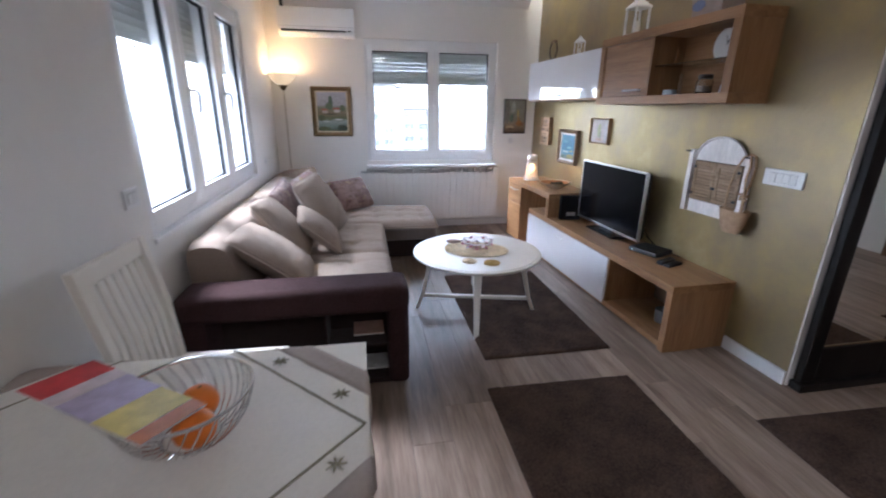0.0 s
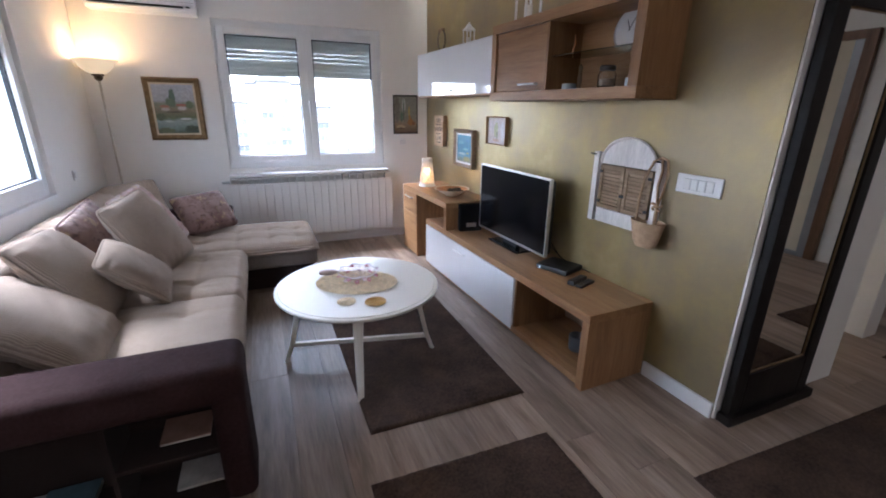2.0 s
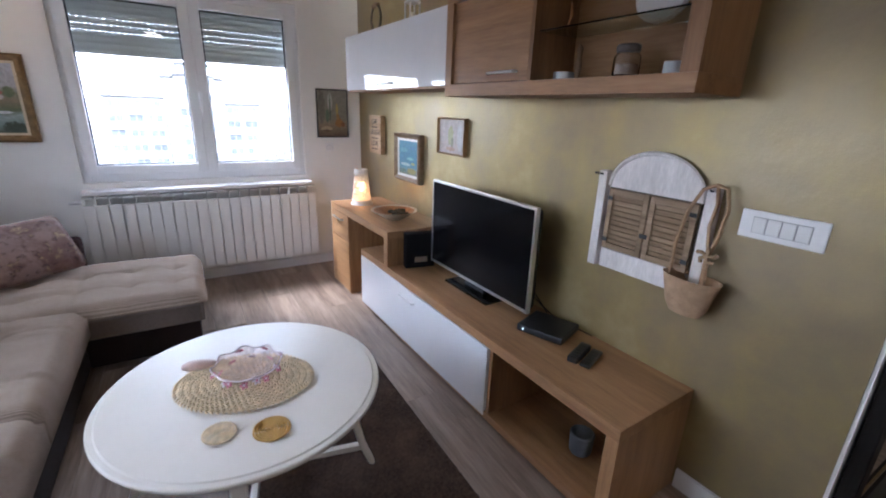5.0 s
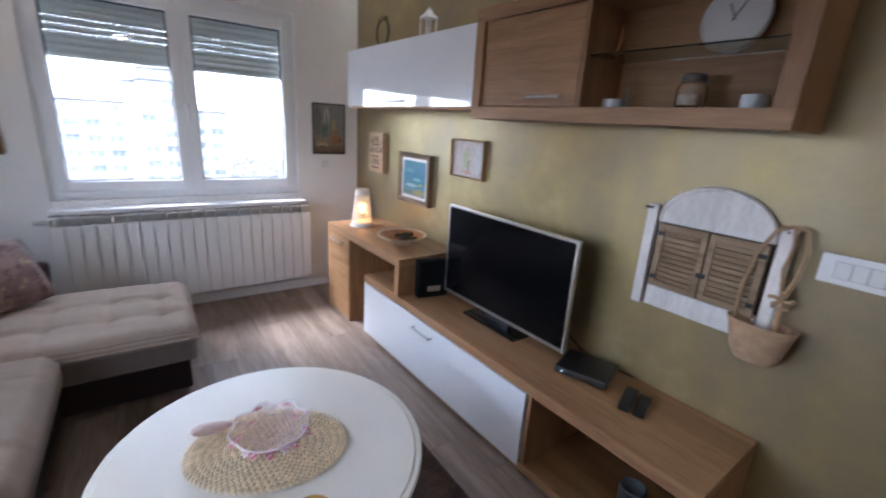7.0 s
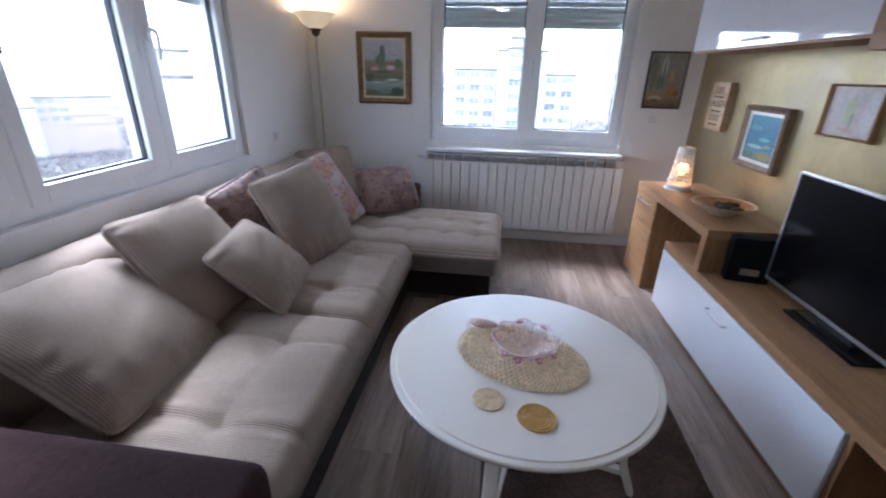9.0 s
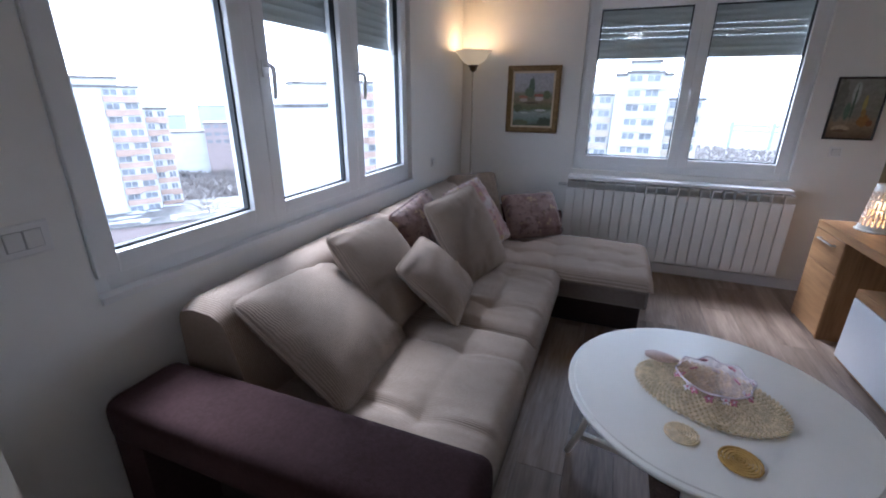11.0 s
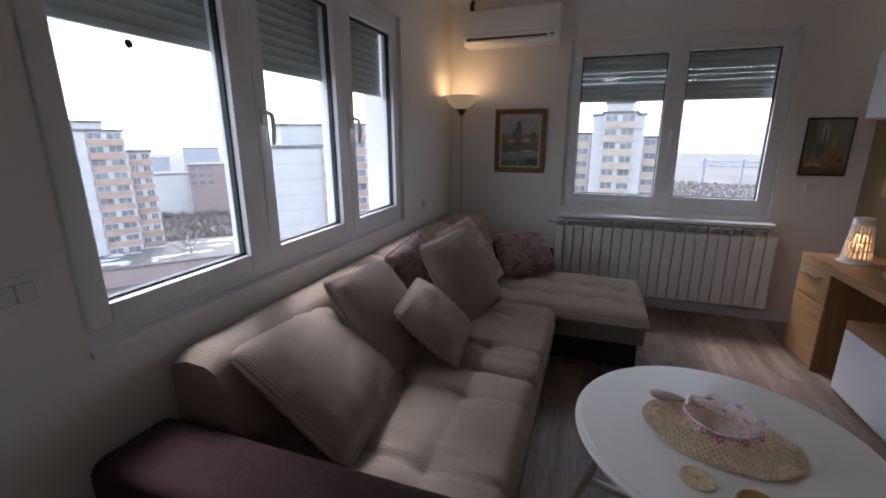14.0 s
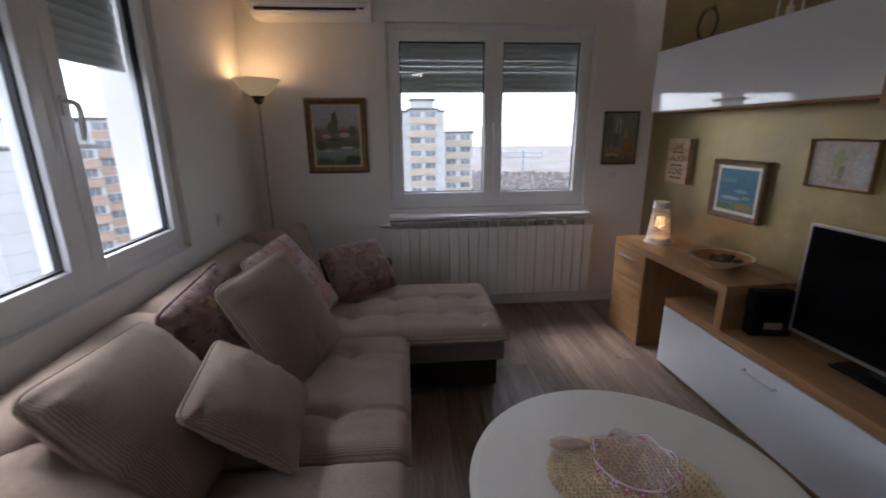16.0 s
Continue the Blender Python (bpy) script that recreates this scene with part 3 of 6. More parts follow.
def floral(name, ground_col, petals, gold):
    """Printed cloth: blotches of flowers and gilt on a soft ground."""
    m, nt, b = material(name)
    v = coords(nt)
    n1, n2, n3 = noise_node(nt, v, 7.0, 5.0, 0.65), noise_node(nt, v, 26.0, 5.0, 0.65), noise_node(nt, v, 12.0, 5.0, 0.65)
    col = mix_node(nt, ramp_node(nt, n1, [(0.45, (0, 0, 0)), (0.56, (1, 1, 1))]), ground_col, petals)
    col = mix_node(nt, ramp_node(nt, n2, [(0.54, (0, 0, 0)), (0.62, (0.85, 0.85, 0.85))]), col, tuple(c * 0.45 for c in petals))
    col = mix_node(nt, ramp_node(nt, n3, [(0.58, (0, 0, 0)), (0.64, (0.9, 0.9, 0.9))]), col, gold)
    nt.links.new(col, b.inputs["Base Color"])
    b.inputs["Roughness"].default_value, b.inputs["Sheen Weight"].default_value = 0.75, 0.3
    bump_on(nt, b, math_node(nt, "ADD", math_node(nt, "MULTIPLY", noise_node(nt, v, 30, 3.0), 1.0), math_node(nt, "MULTIPLY", noise_node(nt, v, 300, 2.0), 0.15)), 0.6, 0.005)
    return m


FLORAL = floral("dusty_pink_floral", (0.26, 0.17, 0.145), (0.17, 0.092, 0.076), (0.34, 0.235, 0.13))
FLORAL2 = floral("pale_floral", (0.40, 0.31, 0.27), (0.34, 0.17, 0.145), (0.40, 0.27, 0.11))
pillow((0.345, 5.721, 0.67), (0.94, -0.16, 0.28), (-0.261, -0.147, 0.954), 0.45, 0.42, 0.15, FLORAL, "dusty pink floral throw pillow between beige pillows", seed=5)
pillow((0.52, 6.33, 0.645), (0.757, -0.353, 0.549), (-0.57, 0.053, 0.82), 0.42, 0.51, 0.16, FLORAL2, "pale pink floral throw pillow with gold print", seed=6)
pillow((0.842, 6.716, 0.595), (0.377, -0.65, 0.66), (-0.378, 0.542, 0.75), 0.43, 0.37, 0.14, FLORAL, "dusty pink floral throw pillow against the end arm", seed=7)
pillow((0.36, 6.78, 0.66), (0.55, -0.7, 0.45), (-0.3, 0.3, 0.9), 0.42, 0.42, 0.15, PILLOW, "beige ribbed throw pillow in the sofa corner", seed=8)



# ---- coffee table ----
def coffee_table():
    c = Vector((1.797, 4.943, 0))
    t = thing("coffee_table", pose(*c), "round white lacquered coffee table with crossed stretchers", "table")
    R, H = 0.474, 0.48
    part("tabletop", lathe(bmesh.new(), [(0.0, H - 0.026), (R - 0.016, H - 0.026), (R - 0.004, H - 0.021), (R, H - 0.014), (R, H - 0.007), (R - 0.004, H - 0.0035), (R - 0.02, H - 0.0035), (R - 0.024, H), (0.0, H)], 96), TABLEW, t, "", 20)
    o = Vector((-0.005, -0.02, 0))
    for k in range(4):
        a = radians(-103 + 90 * k)
        d = Vector((math.cos(a), math.sin(a), 0))
        bm = bmesh.new()
        s = Vector((-d.y, d.x, 0))
        rings = []
        for z, rad, w, th in ((H - 0.026, 0.345, 0.052, 0.034), (0.30, 0.365, 0.047, 0.031), (0.12, 0.405, 0.041, 0.028), (0.0, 0.448, 0.034, 0.025)):
            p = d * rad + o
            rings.append([p + s * (w / 2 - (0.006 if q % 2 else 0)) * i + d * (th / 2 - (0 if q % 2 else 0.006)) * j + Vector((0, 0, z)) for q, (i, j) in enumerate(((-1, -1), (-1, -1), (1, -1), (1, -1), (1, 1), (1, 1), (-1, 1), (-1, 1)))])
        rings = [[row[n] for n in (0, 1, 3, 2, 4, 5, 7, 6)] for row in rings]
        ring_mesh(bm, rings)
        part("leg", bm, TABLEW, t)
    part("apron", lathe(bmesh.new(), [(0.30, H - 0.05), (0.325, H - 0.05), (0.325, H - 0.026), (0.30, H - 0.026)], 64, o), TABLEW, t, "", 30)
    for k in range(2):
        a = radians(-103 + 90 * k)
        bm = box(bmesh.new(), (-0.40, -0.013, 0.095 + 0.001 * k), (0.40, 0.013, 0.12 + 0.001 * k), 0.003)
        bmesh.ops.rotate(bm, verts=bm.verts, matrix=Matrix.Rotation(a, 3, "Z"))
        bmesh.ops.translate(bm, verts=bm.verts, vec=o)
        part("stretcher", bm, TABLEW, t)
    return c


coffee_table()


# ---- rugs ----
def rug(x0, x1, y0, y1, turn=0.0, label="dark brown shaggy rug on the laminate"):
    w, d = x1 - x0, y1 - y0
    rnd = random.Random(round(x0 * 100))

    def top(x, y):
        e = min(x + w / 2, w / 2 - x, y + d / 2, d / 2 - y)
        return 0.004 + 0.012 * min(1, e / 0.012) + 0.004 * noise.noise(Vector((x * 60, y * 60, x0))) + 0.003 * rnd.random()
    solo("rug", heightfield(bmesh.new(), -w / 2, w / 2, -d / 2, d / 2, 0.0005, top, 0.012), RUG, pose((x0 + x1) / 2, (y0 + y1) / 2, 0, 0, 0, turn), label, "rug", "matching brown rugs", smooth=180)


rug(1.68, 2.53, 4.22, 5.62)
rug(1.60, 2.45, 2.5, 3.93, -1)
rug(2.87, 4.35, 2.65, 3.44, -2)
rug(4.85, 6.0, 3.0, 3.68, 0)


# ---- TV wall furniture, in the gold wall's frame ----
def at_tv(x, y, z=0):
    return TV @ pose(x, y, z)


def handle(parent, a, b, stand, name="handle"):
    """A flat bar pull from a to b, standing off along local -x."""
    a, b = Vector(a), Vector(b)
    bm = bmesh.new()
    o = Vector((-stand, 0, 0))
    tube(bm, [a, a + o, b + o, b], 0.006, 8)
    part(name, bm, STEEL, parent, "brushed steel bar handle", 40)


def tv_bench():
    t = thing("tv_bench", at_tv(0, 0.43), "low oak-veneer television bench with white gloss drop door", "tv bench")
    D, L, H, p = 0.46, 2.22, 0.46, 0.05
    part("top", box(bmesh.new(), (-D, 0, H - p), (-0.005, L, H), 0.002), OAK, t)
    part("end_panel", box(bmesh.new(), (-D, 0, 0), (-0.005, p, H - p), 0.002), OAKZ, t)
    part("end_panel", box(bmesh.new(), (-D + 0.02, L - 0.02, 0.02), (-0.005, L, H - p), 0.002), OAKZ, t)
    part("bottom", box(bmesh.new(), (-D, p, 0.02), (-0.005, L - 0.02, 0.06), 0.002), OAK, t)
    part("divider", box(bmesh.new(), (-D + 0.005, 0.67, 0.06), (-0.005, 0.69, H - p), 0.002), OAKZ, t)
    # Niche back is coloured darker than the oak panels round it
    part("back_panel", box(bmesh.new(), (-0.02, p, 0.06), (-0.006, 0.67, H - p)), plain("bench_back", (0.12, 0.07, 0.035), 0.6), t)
    d = part("door", box(bmesh.new(), (-D - 0.003, 0.70, 0.035), (-D + 0.016, L - 0.004, H - p - 0.004), 0.002), GLOSS, t, "white gloss drop-down door")
    handle(d, (-D - 0.003, 1.40, 0.345), (-D - 0.003, 1.57, 0.345), 0.022)


tv_bench()


def desk():
    t = thing("desk", at_tv(0, 2.19), "oak-veneer desk with drawer unit over the bench", "desk")
    D, L, H, p = 0.465, 1.09, 0.70, 0.05
    part("top", box(bmesh.new(), (-D, 0, H - p), (-0.004, L, H), 0.002), OAK, t)
    part("leg_panel", box(bmesh.new(), (-D, 0, 0.461), (-0.06, p, H - p), 0.002), OAKZ, t)
    part("side_panel", box(bmesh.new(), (-D + 0.005, 0.70, 0.0), (-0.01, 0.72, H - p), 0.002), OAKZ, t)
    part("side_panel", box(bmesh.new(), (-D + 0.005, L - 0.02, 0.0), (-0.01, L, H - p), 0.002), OAKZ, t)
    part("carcass", box(bmesh.new(), (-D + 0.03, 0.72, 0.02), (-0.01, L - 0.02, H - p - 0.005)), OAKZ, t)
    d = part("drawer", box(bmesh.new(), (-D, 0.704, 0.44), (-D + 0.02, L - 0.003, H - p - 0.004), 0.002), OAK, t)
    handle(d, (-D, 0.80, 0.60), (-D, 0.99, 0.60), 0.022)
    part("cupboard_door", box(bmesh.new(), (-D, 0.704, 0.015), (-D + 0.02, L - 0.003, 0.435), 0.002), OAK, t)


desk()

HX = -0.27   # front of the hung units


def hung_cabinet():
    t = thing("wall_cabinet", at_tv(0, 1.85, 1.572), "hung wall cabinet with white gloss flap door", "cabinet")
    L, H = 1.48, 0.40
    part("body", box(bmesh.new(), (HX + 0.02, 0, 0.0), (-0.003, L, H), 0.002), OAK, t)
    d = part("door", box(bmesh.new(), (HX, 0.0, 0.012), (HX + 0.019, L, H), 0.002), GLOSS, t, "white gloss flap door")
    handle(d, (HX, 0.66, 0.045), (HX, 0.86, 0.045), 0.02)


hung_cabinet()


def hung_shelf():
    t = thing("wall_shelf", at_tv(0, 0.51, 1.528), "hung oak-veneer shelf unit with door and open niche", "shelf")
    L, H, f = 1.338, 0.495, 0.058
    F = HX - 0.012
    part("top", box(bmesh.new(), (F, 0, H - f), (-0.003, L, H), 0.002), OAK, t)
    part("bottom", box(bmesh.new(), (F, 0, 0), (-0.003, L, f), 0.002), OAK, t)
    part("side", box(bmesh.new(), (F, 0, f), (-0.003, f, H - f), 0.002), OAKZ, t)
    part("side", box(bmesh.new(), (F, L - f, f), (-0.003, L, H - f), 0.002), OAKZ, t)
    part("divider", box(bmesh.new(), (F + 0.01, 0.70, f), (-0.003, 0.72, H - f), 0.001), OAKZ, t)
    part("back_panel", box(bmesh.new(), (-0.02, f, f), (-0.004, 0.70, H - f)), OAK, t)
    d = part("door", box(bmesh.new(), (F + 0.012, 0.723, f + 0.003), (F + 0.03, L - f - 0.003, H - f - 0.003), 0.002), OAK, t)
    handle(d, (F + 0.012, 0.79, f + 0.04), (F + 0.012, 0.97, f + 0.04), 0.02)
    g = part("glass_shelf", box(bmesh.new(), (F + 0.04, f, 0.245), (-0.022, 0.70, 0.251)), glass("shelf_glass", (0.75, 0.92, 0.86)), t)


hung_shelf()


SCREEN = plain("black_screen", (0.004, 0.004, 0.005), 0.16, var=0.0, bump=0)
SCREEN.node_tree.nodes["Principled BSDF"].inputs["Specular IOR Level"].default_value = 0.2


def television():
    t = thing("television", at_tv(-0.185, 1.612, 0.461), "flat black television with silver bezel on the bench", "television")
    W, H, z0 = 0.91, 0.535, 0.048
    part("screen", box(bmesh.new(), (-0.018, -W / 2 + 0.012, z0 + 0.016), (-0.012, W / 2 - 0.012, z0 + H - 0.012)), SCREEN, t)
    part("bezel", boxes(((-0.022, -W / 2, z0), (0.004, -W / 2 + 0.012, z0 + H)), ((-0.022, W / 2 - 0.012, z0), (0.004, W / 2, z0 + H)), ((-0.022, -W / 2 + 0.012, z0), (0.004, W / 2 - 0.012, z0 + 0.016)), ((-0.022, -W / 2 + 0.012, z0 + H - 0.012), (0.004, W / 2 - 0.012, z0 + H)), bev=0.002), STEEL, t, "silver bezel")
    part("back_shell", box(bmesh.new(), (-0.012, -W / 2 + 0.01, z0 + 0.01), (0.045, W / 2 - 0.01, z0 + H - 0.01), 0.026), RUBBER, t)
    part("neck", box(bmesh.new(), (-0.005, -0.09, 0.01), (0.03, 0.09, z0 + 0.06), 0.004), RUBBER, t)
    part("stand", box(bmesh.new(), (-0.075, -0.20, 0.0), (0.08, 0.20, 0.014), 0.005), plain("stand_black", (0.012, 0.012, 0.013), 0.12, var=0.0, bump=0), t)


television()


SPEAKER = fabric("black_grille_cloth", (0.008, 0.008, 0.009), 0, var=0.2, sheen=0.0)


def speaker():
    t = thing("speaker", at_tv(-0.265, 2.125, 0.461) @ pose(0, 0, 0, 0, 0, -12), "flat black box speaker leaning at the desk panel", "speaker")
    part("cabinet", box(bmesh.new(), (-0.098, -0.034, 0), (0.098, 0.034, 0.232), 0.004), SPEAKER, t)
    part("grille", box(bmesh.new(), (-0.09, -0.037, 0.008), (0.09, -0.033, 0.218), 0.002), SPEAKER, t)
    part("badge", box(bmesh.new(), (-0.04, -0.0395, 0.04), (0.045, -0.036, 0.075), 0.001), STEEL, t, "silver badge")


speaker()


# ---- floor lamp ----
def floor_lamp():
    t = thing("floor_lamp", pose(0.17, 7.21, 0), "lit torchiere floor lamp with bowl glass shade", "lamp")
    part("base", lathe(bmesh.new(), [(0.0, 0), (0.13, 0), (0.13, 0.012), (0.03, 0.025), (0.012, 0.04)], 32), STEEL, t, "", 40)
    part("pole", tube(bmesh.new(), [(0, 0, 0.03), (0, 0, 1.68)], 0.0085, 12), plain("satin_nickel", (0.5, 0.47, 0.42), 0.35, 1.0, bump=0), t, "", 60)
    part("socket", lathe(bmesh.new(), [(0.012, 1.655), (0.03, 1.67), (0.032, 1.69), (0.045, 1.70), (0.045, 1.708), (0.0, 1.708)], 24), plain("dark_bronze", (0.12, 0.09, 0.06), 0.4, 0.8, bump=0), t, "", 40)
    m, nt, b = material("opal_shade")
    b.inputs["Base Color"].default_value, b.inputs["Roughness"].default_value = (0.85, 0.72, 0.5, 1), 0.4
    b.inputs["Emission Color"].default_value, b.inputs["Emission Strength"].default_value = (1.0, 0.70, 0.36, 1), 0.034
    outer = [(0.04, 1.708), (0.075, 1.725), (0.11, 1.755), (0.135, 1.80), (0.158, 1.815)]
    part("shade", lathe(bmesh.new(), outer + [(r - 0.004, z + 0.003) for r, z in outer[::-1]], 40), m, t, "glowing cream glass bowl shade", 60)
    b2 = part("bulb", lathe(bmesh.new(), [(0.012, 1.71), (0.028, 1.735), (0.03, 1.755), (0.018, 1.78), (0.0, 1.785)], 16), glow("bulb_glow", (1.0, 0.78, 0.48), 1.5), t, "", 60)


floor_lamp()
point_light("floor_lamp_light", (0.17, 7.21, 1.83), 0.25, (1.0, 0.62, 0.28), 0.05)

# ---- ceiling edge and hidden strip light ----
def cornice():
    c = 0.10
    bm = ring_mesh(bmesh.new(), [[(0.0, y, CEI - 0.085), (0.012, y, CEI - 0.085), (0.03, y, CEI - 0.05), (0.07, y, CEI - 0.02), (c, y, CEI - 0.012), (c, y, CEI), (0.0, y, CEI)] for y in (Y0, YE)])
    structure("trim_cornice_west", bm, CEIL, "white moulded ceiling cornice", "cornice", 40)
    bm = ring_mesh(bmesh.new(), [[(x, YE, CEI - 0.085), (x, YE - 0.012, CEI - 0.085), (x, YE - 0.03, CEI - 0.05), (x, YE - 0.07, CEI - 0.02), (x, YE - c, CEI - 0.012), (x, YE - c, CEI), (x, YE, CEI)] for x in (0.02, 3.0)])
    structure("trim_cornice_north", bm, CEIL, "white moulded ceiling cornice", "cornice", 40)


cornice()
solo("led_strip", boxes(((2.985, 3.8, CEI + 0.10), (2.999, 7.35, CEI + 0.112))), glow("led_glow", (1.0, 0.93, 0.72), LED), pose(0.02, 0, 0), "lit strip light hidden above the gold wall", "strip light")



def ceiling_lamp(x, y, z, power):
    p = thing("ceiling_lamp", pose(x, y, z), "round white ceiling lamp out of view, switched on", "lamp", "ceiling lamps")
    part("plate", lathe(bmesh.new(), [(0, 0), (0.16, 0), (0.16, -0.02), (0, -0.02)], 32), BASEB, p, "", 40)
    part("diffuser", lathe(bmesh.new(), [(0, -0.02), (0.15, -0.02), (0.14, -0.05), (0.08, -0.075), (0, -0.08)], 32), glow("lamp_diffuser", (1.0, 0.88, 0.74), power), p, "", 60)


ceiling_lamp(1.5, 0.9, CEI, ROOM)
# Hall lamp is added to brighten the hall; none is seen there
ceiling_lamp(4.6, 1.6, CEI + 0.14, ROOM * 0.45)

# ---- pictures ----
def painting_material(name, stops, blobs, warp=0.12, scale=9.0):
    """Brushwork: horizontal zones broken by noise, with soft patches (u, v, ru, rv, colour)."""
    m, nt, b = material(name)
    t = nt.nodes.new("ShaderNodeTexCoord")
    sep = nt.nodes.new("ShaderNodeSeparateXYZ")
    nt.links.new(t.outputs["Generated"], sep.inputs[0])
    nz = noise_node(nt, t.outputs["Object"], scale, 6.0, 0.7)
    nz2 = noise_node(nt, t.outputs["Object"], scale * 5, 4.0, 0.7)
    v = math_node(nt, "ADD", sep.outputs["Z"], math_node(nt, "MULTIPLY", math_node(nt, "SUBTRACT", nz, 0.5), warp * 4))
    col = ramp_node(nt, v, stops)
    for u0, v0, ru, rv, c in blobs:
        du = math_node(nt, "DIVIDE", math_node(nt, "SUBTRACT", sep.outputs["X"], u0), ru)
        dv = math_node(nt, "DIVIDE", math_node(nt, "SUBTRACT", sep.outputs["Z"], v0), rv)
        d = math_node(nt, "ADD", math_node(nt, "MULTIPLY", du, du), math_node(nt, "MULTIPLY", dv, dv))
        d = math_node(nt, "ADD", d, math_node(nt, "MULTIPLY", math_node(nt, "SUBTRACT", nz2, 0.5), 1.6))
        col = mix_node(nt, ramp_node(nt, d, [(0.55, (1, 1, 1)), (0.95, (0, 0, 0))]), col, c)
    dark = mix_node(nt, 0.35, col, ramp_node(nt, nz2, [(0.35, (0.25, 0.24, 0.22)), (0.65, (1, 1, 1))]), "MULTIPLY")
    nt.links.new(dark, b.inputs["Base Color"])
    b.inputs["Roughness"].default_value = 0.5
    bump_on(nt, b, nz2, 0.4, 0.002)
    return m


def picture(m, w, h, fw, depth, frame_mat, canvas_mat, label, liner=None):
    """A framed picture that faces local -y, its back on y = 0."""
    p = thing("framed_picture", m, label, "picture")
    bm = bmesh.new()
    for s in ((-1, 0), (1, 0), (0, -1), (0, 1)):
        a, b = (w / 2, h / 2)
        if s[0]:
            o, i = [(s[0] * a, -b), (s[0] * a, b)], [(s[0] * (a - fw), -(b - fw)), (s[0] * (a - fw), b - fw)]
        else:
            o, i = [(-a, s[1] * b), (a, s[1] * b)], [(-(a - fw), s[1] * (b - fw)), (a - fw, s[1] * (b - fw))]
        rings = []
        for k in (0, 1):
            ox, oz = o[k]
            ix, iz = i[k]
            mx, mz = ox + (ix - ox) * 0.35, oz + (iz - oz) * 0.35
            rings.append([(ox, 0, oz), (ox, -depth * 0.75, oz), (mx, -depth, mz), (ix, -depth * 0.6, iz), (ix, 0, iz)])
        ring_mesh(bm, rings)
    part("frame", bm, frame_mat, p)
    iw, ih = w / 2 - fw, h / 2 - fw
    if liner:
        lw = liner[1]
        part("liner", boxes(((-iw, -depth * 0.55, -ih), (-iw + lw, -0.002, ih)), ((iw - lw, -depth * 0.55, -ih), (iw, -0.002, ih)), ((-iw + lw, -depth * 0.55, -ih), (iw - lw, -0.002, -ih + lw)), ((-iw + lw, -depth * 0.55, ih - lw), (iw - lw, -0.002, ih))), liner[0], p)
        iw, ih = iw - lw, ih - lw
    part("canvas", boxes(((-iw, -depth * 0.45, -ih), (iw, -0.003, ih))), canvas_mat, p)
    return p


def on_gold(v, z):
    return TV @ pose(0, v, z, 0, 0, -90)


BRONZE = plain("aged_gilt_frame", (0.22, 0.14, 0.06), 0.4, 0.4, var=0.4, scale=30, bump=0.4, bscale=120)
LINEN = plain("cream_liner", (0.6, 0.5, 0.34), 0.7, var=0.15, scale=30)
SILVERF = plain("worn_bronze_frame", (0.27, 0.19, 0.12), 0.45, 0.3, var=0.3, scale=25, bump=0.3)
landscape = painting_material("village_river_oil", [(0.0, (0.08, 0.10, 0.06)), (0.12, (0.20, 0.27, 0.23)), (0.24, (0.34, 0.40, 0.36)), (0.33, (0.13, 0.15, 0.06)), (0.48, (0.25, 0.19, 0.11)), (0.60, (0.24, 0.24, 0.14)), (0.68, (0.46, 0.44, 0.46)), (1.0, (0.50, 0.50, 0.57))],
                              [(0.46, 0.74, 0.09, 0.2, (0.10, 0.15, 0.10)), (0.40, 0.64, 0.13, 0.10, (0.13, 0.17, 0.09)), (0.66, 0.52, 0.13, 0.05, (0.58, 0.50, 0.44)), (0.66, 0.585, 0.15, 0.03, (0.40, 0.14, 0.09)), (0.26, 0.50, 0.12, 0.045, (0.52, 0.42, 0.34)), (0.25, 0.555, 0.14, 0.03, (0.42, 0.17, 0.10)), (0.86, 0.60, 0.10, 0.09, (0.14, 0.17, 0.08)), (0.45, 0.44, 0.2, 0.02, (0.10, 0.08, 0.04)),
                               (0.72, 0.30, 0.16, 0.025, (0.66, 0.68, 0.64)), (0.30, 0.25, 0.12, 0.02, (0.55, 0.60, 0.56)), (0.12, 0.34, 0.12, 0.09, (0.10, 0.12, 0.05)), (0.85, 0.08, 0.2, 0.10, (0.05, 0.07, 0.04)), (0.2, 0.06, 0.25, 0.06, (0.12, 0.14, 0.06))], 0.05)
picture(pose(0.657, YE, 1.434), 0.455, 0.553, 0.045, 0.035, BRONZE, landscape, "village river landscape oil painting in aged gilt frame", (LINEN, 0.016))
still = painting_material("still_life_oil", [(0.0, (0.13, 0.08, 0.05)), (0.25, (0.33, 0.25, 0.16)), (0.4, (0.26, 0.25, 0.20)), (1.0, (0.31, 0.31, 0.27))],
                          [(0.13, 0.66, 0.13, 0.42, (0.20, 0.19, 0.16)), (0.42, 0.76, 0.10, 0.22, (0.52, 0.54, 0.50)), (0.42, 0.60, 0.028, 0.34, (0.10, 0.15, 0.11)), (0.32, 0.46, 0.07, 0.17, (0.13, 0.20, 0.14)), (0.66, 0.58, 0.05, 0.17, (0.50, 0.40, 0.14)), (0.72, 0.30, 0.15, 0.11, (0.36, 0.17, 0.05)), (0.68, 0.43, 0.06, 0.08, (0.40, 0.24, 0.08)), (0.86, 0.26, 0.08, 0.06, (0.24, 0.10, 0.04)), (0.28, 0.16, 0.22, 0.07, (0.52, 0.40, 0.26)), (0.28, 0.12, 0.2, 0.03, (0.16, 0.10, 0.06))], 0.05)
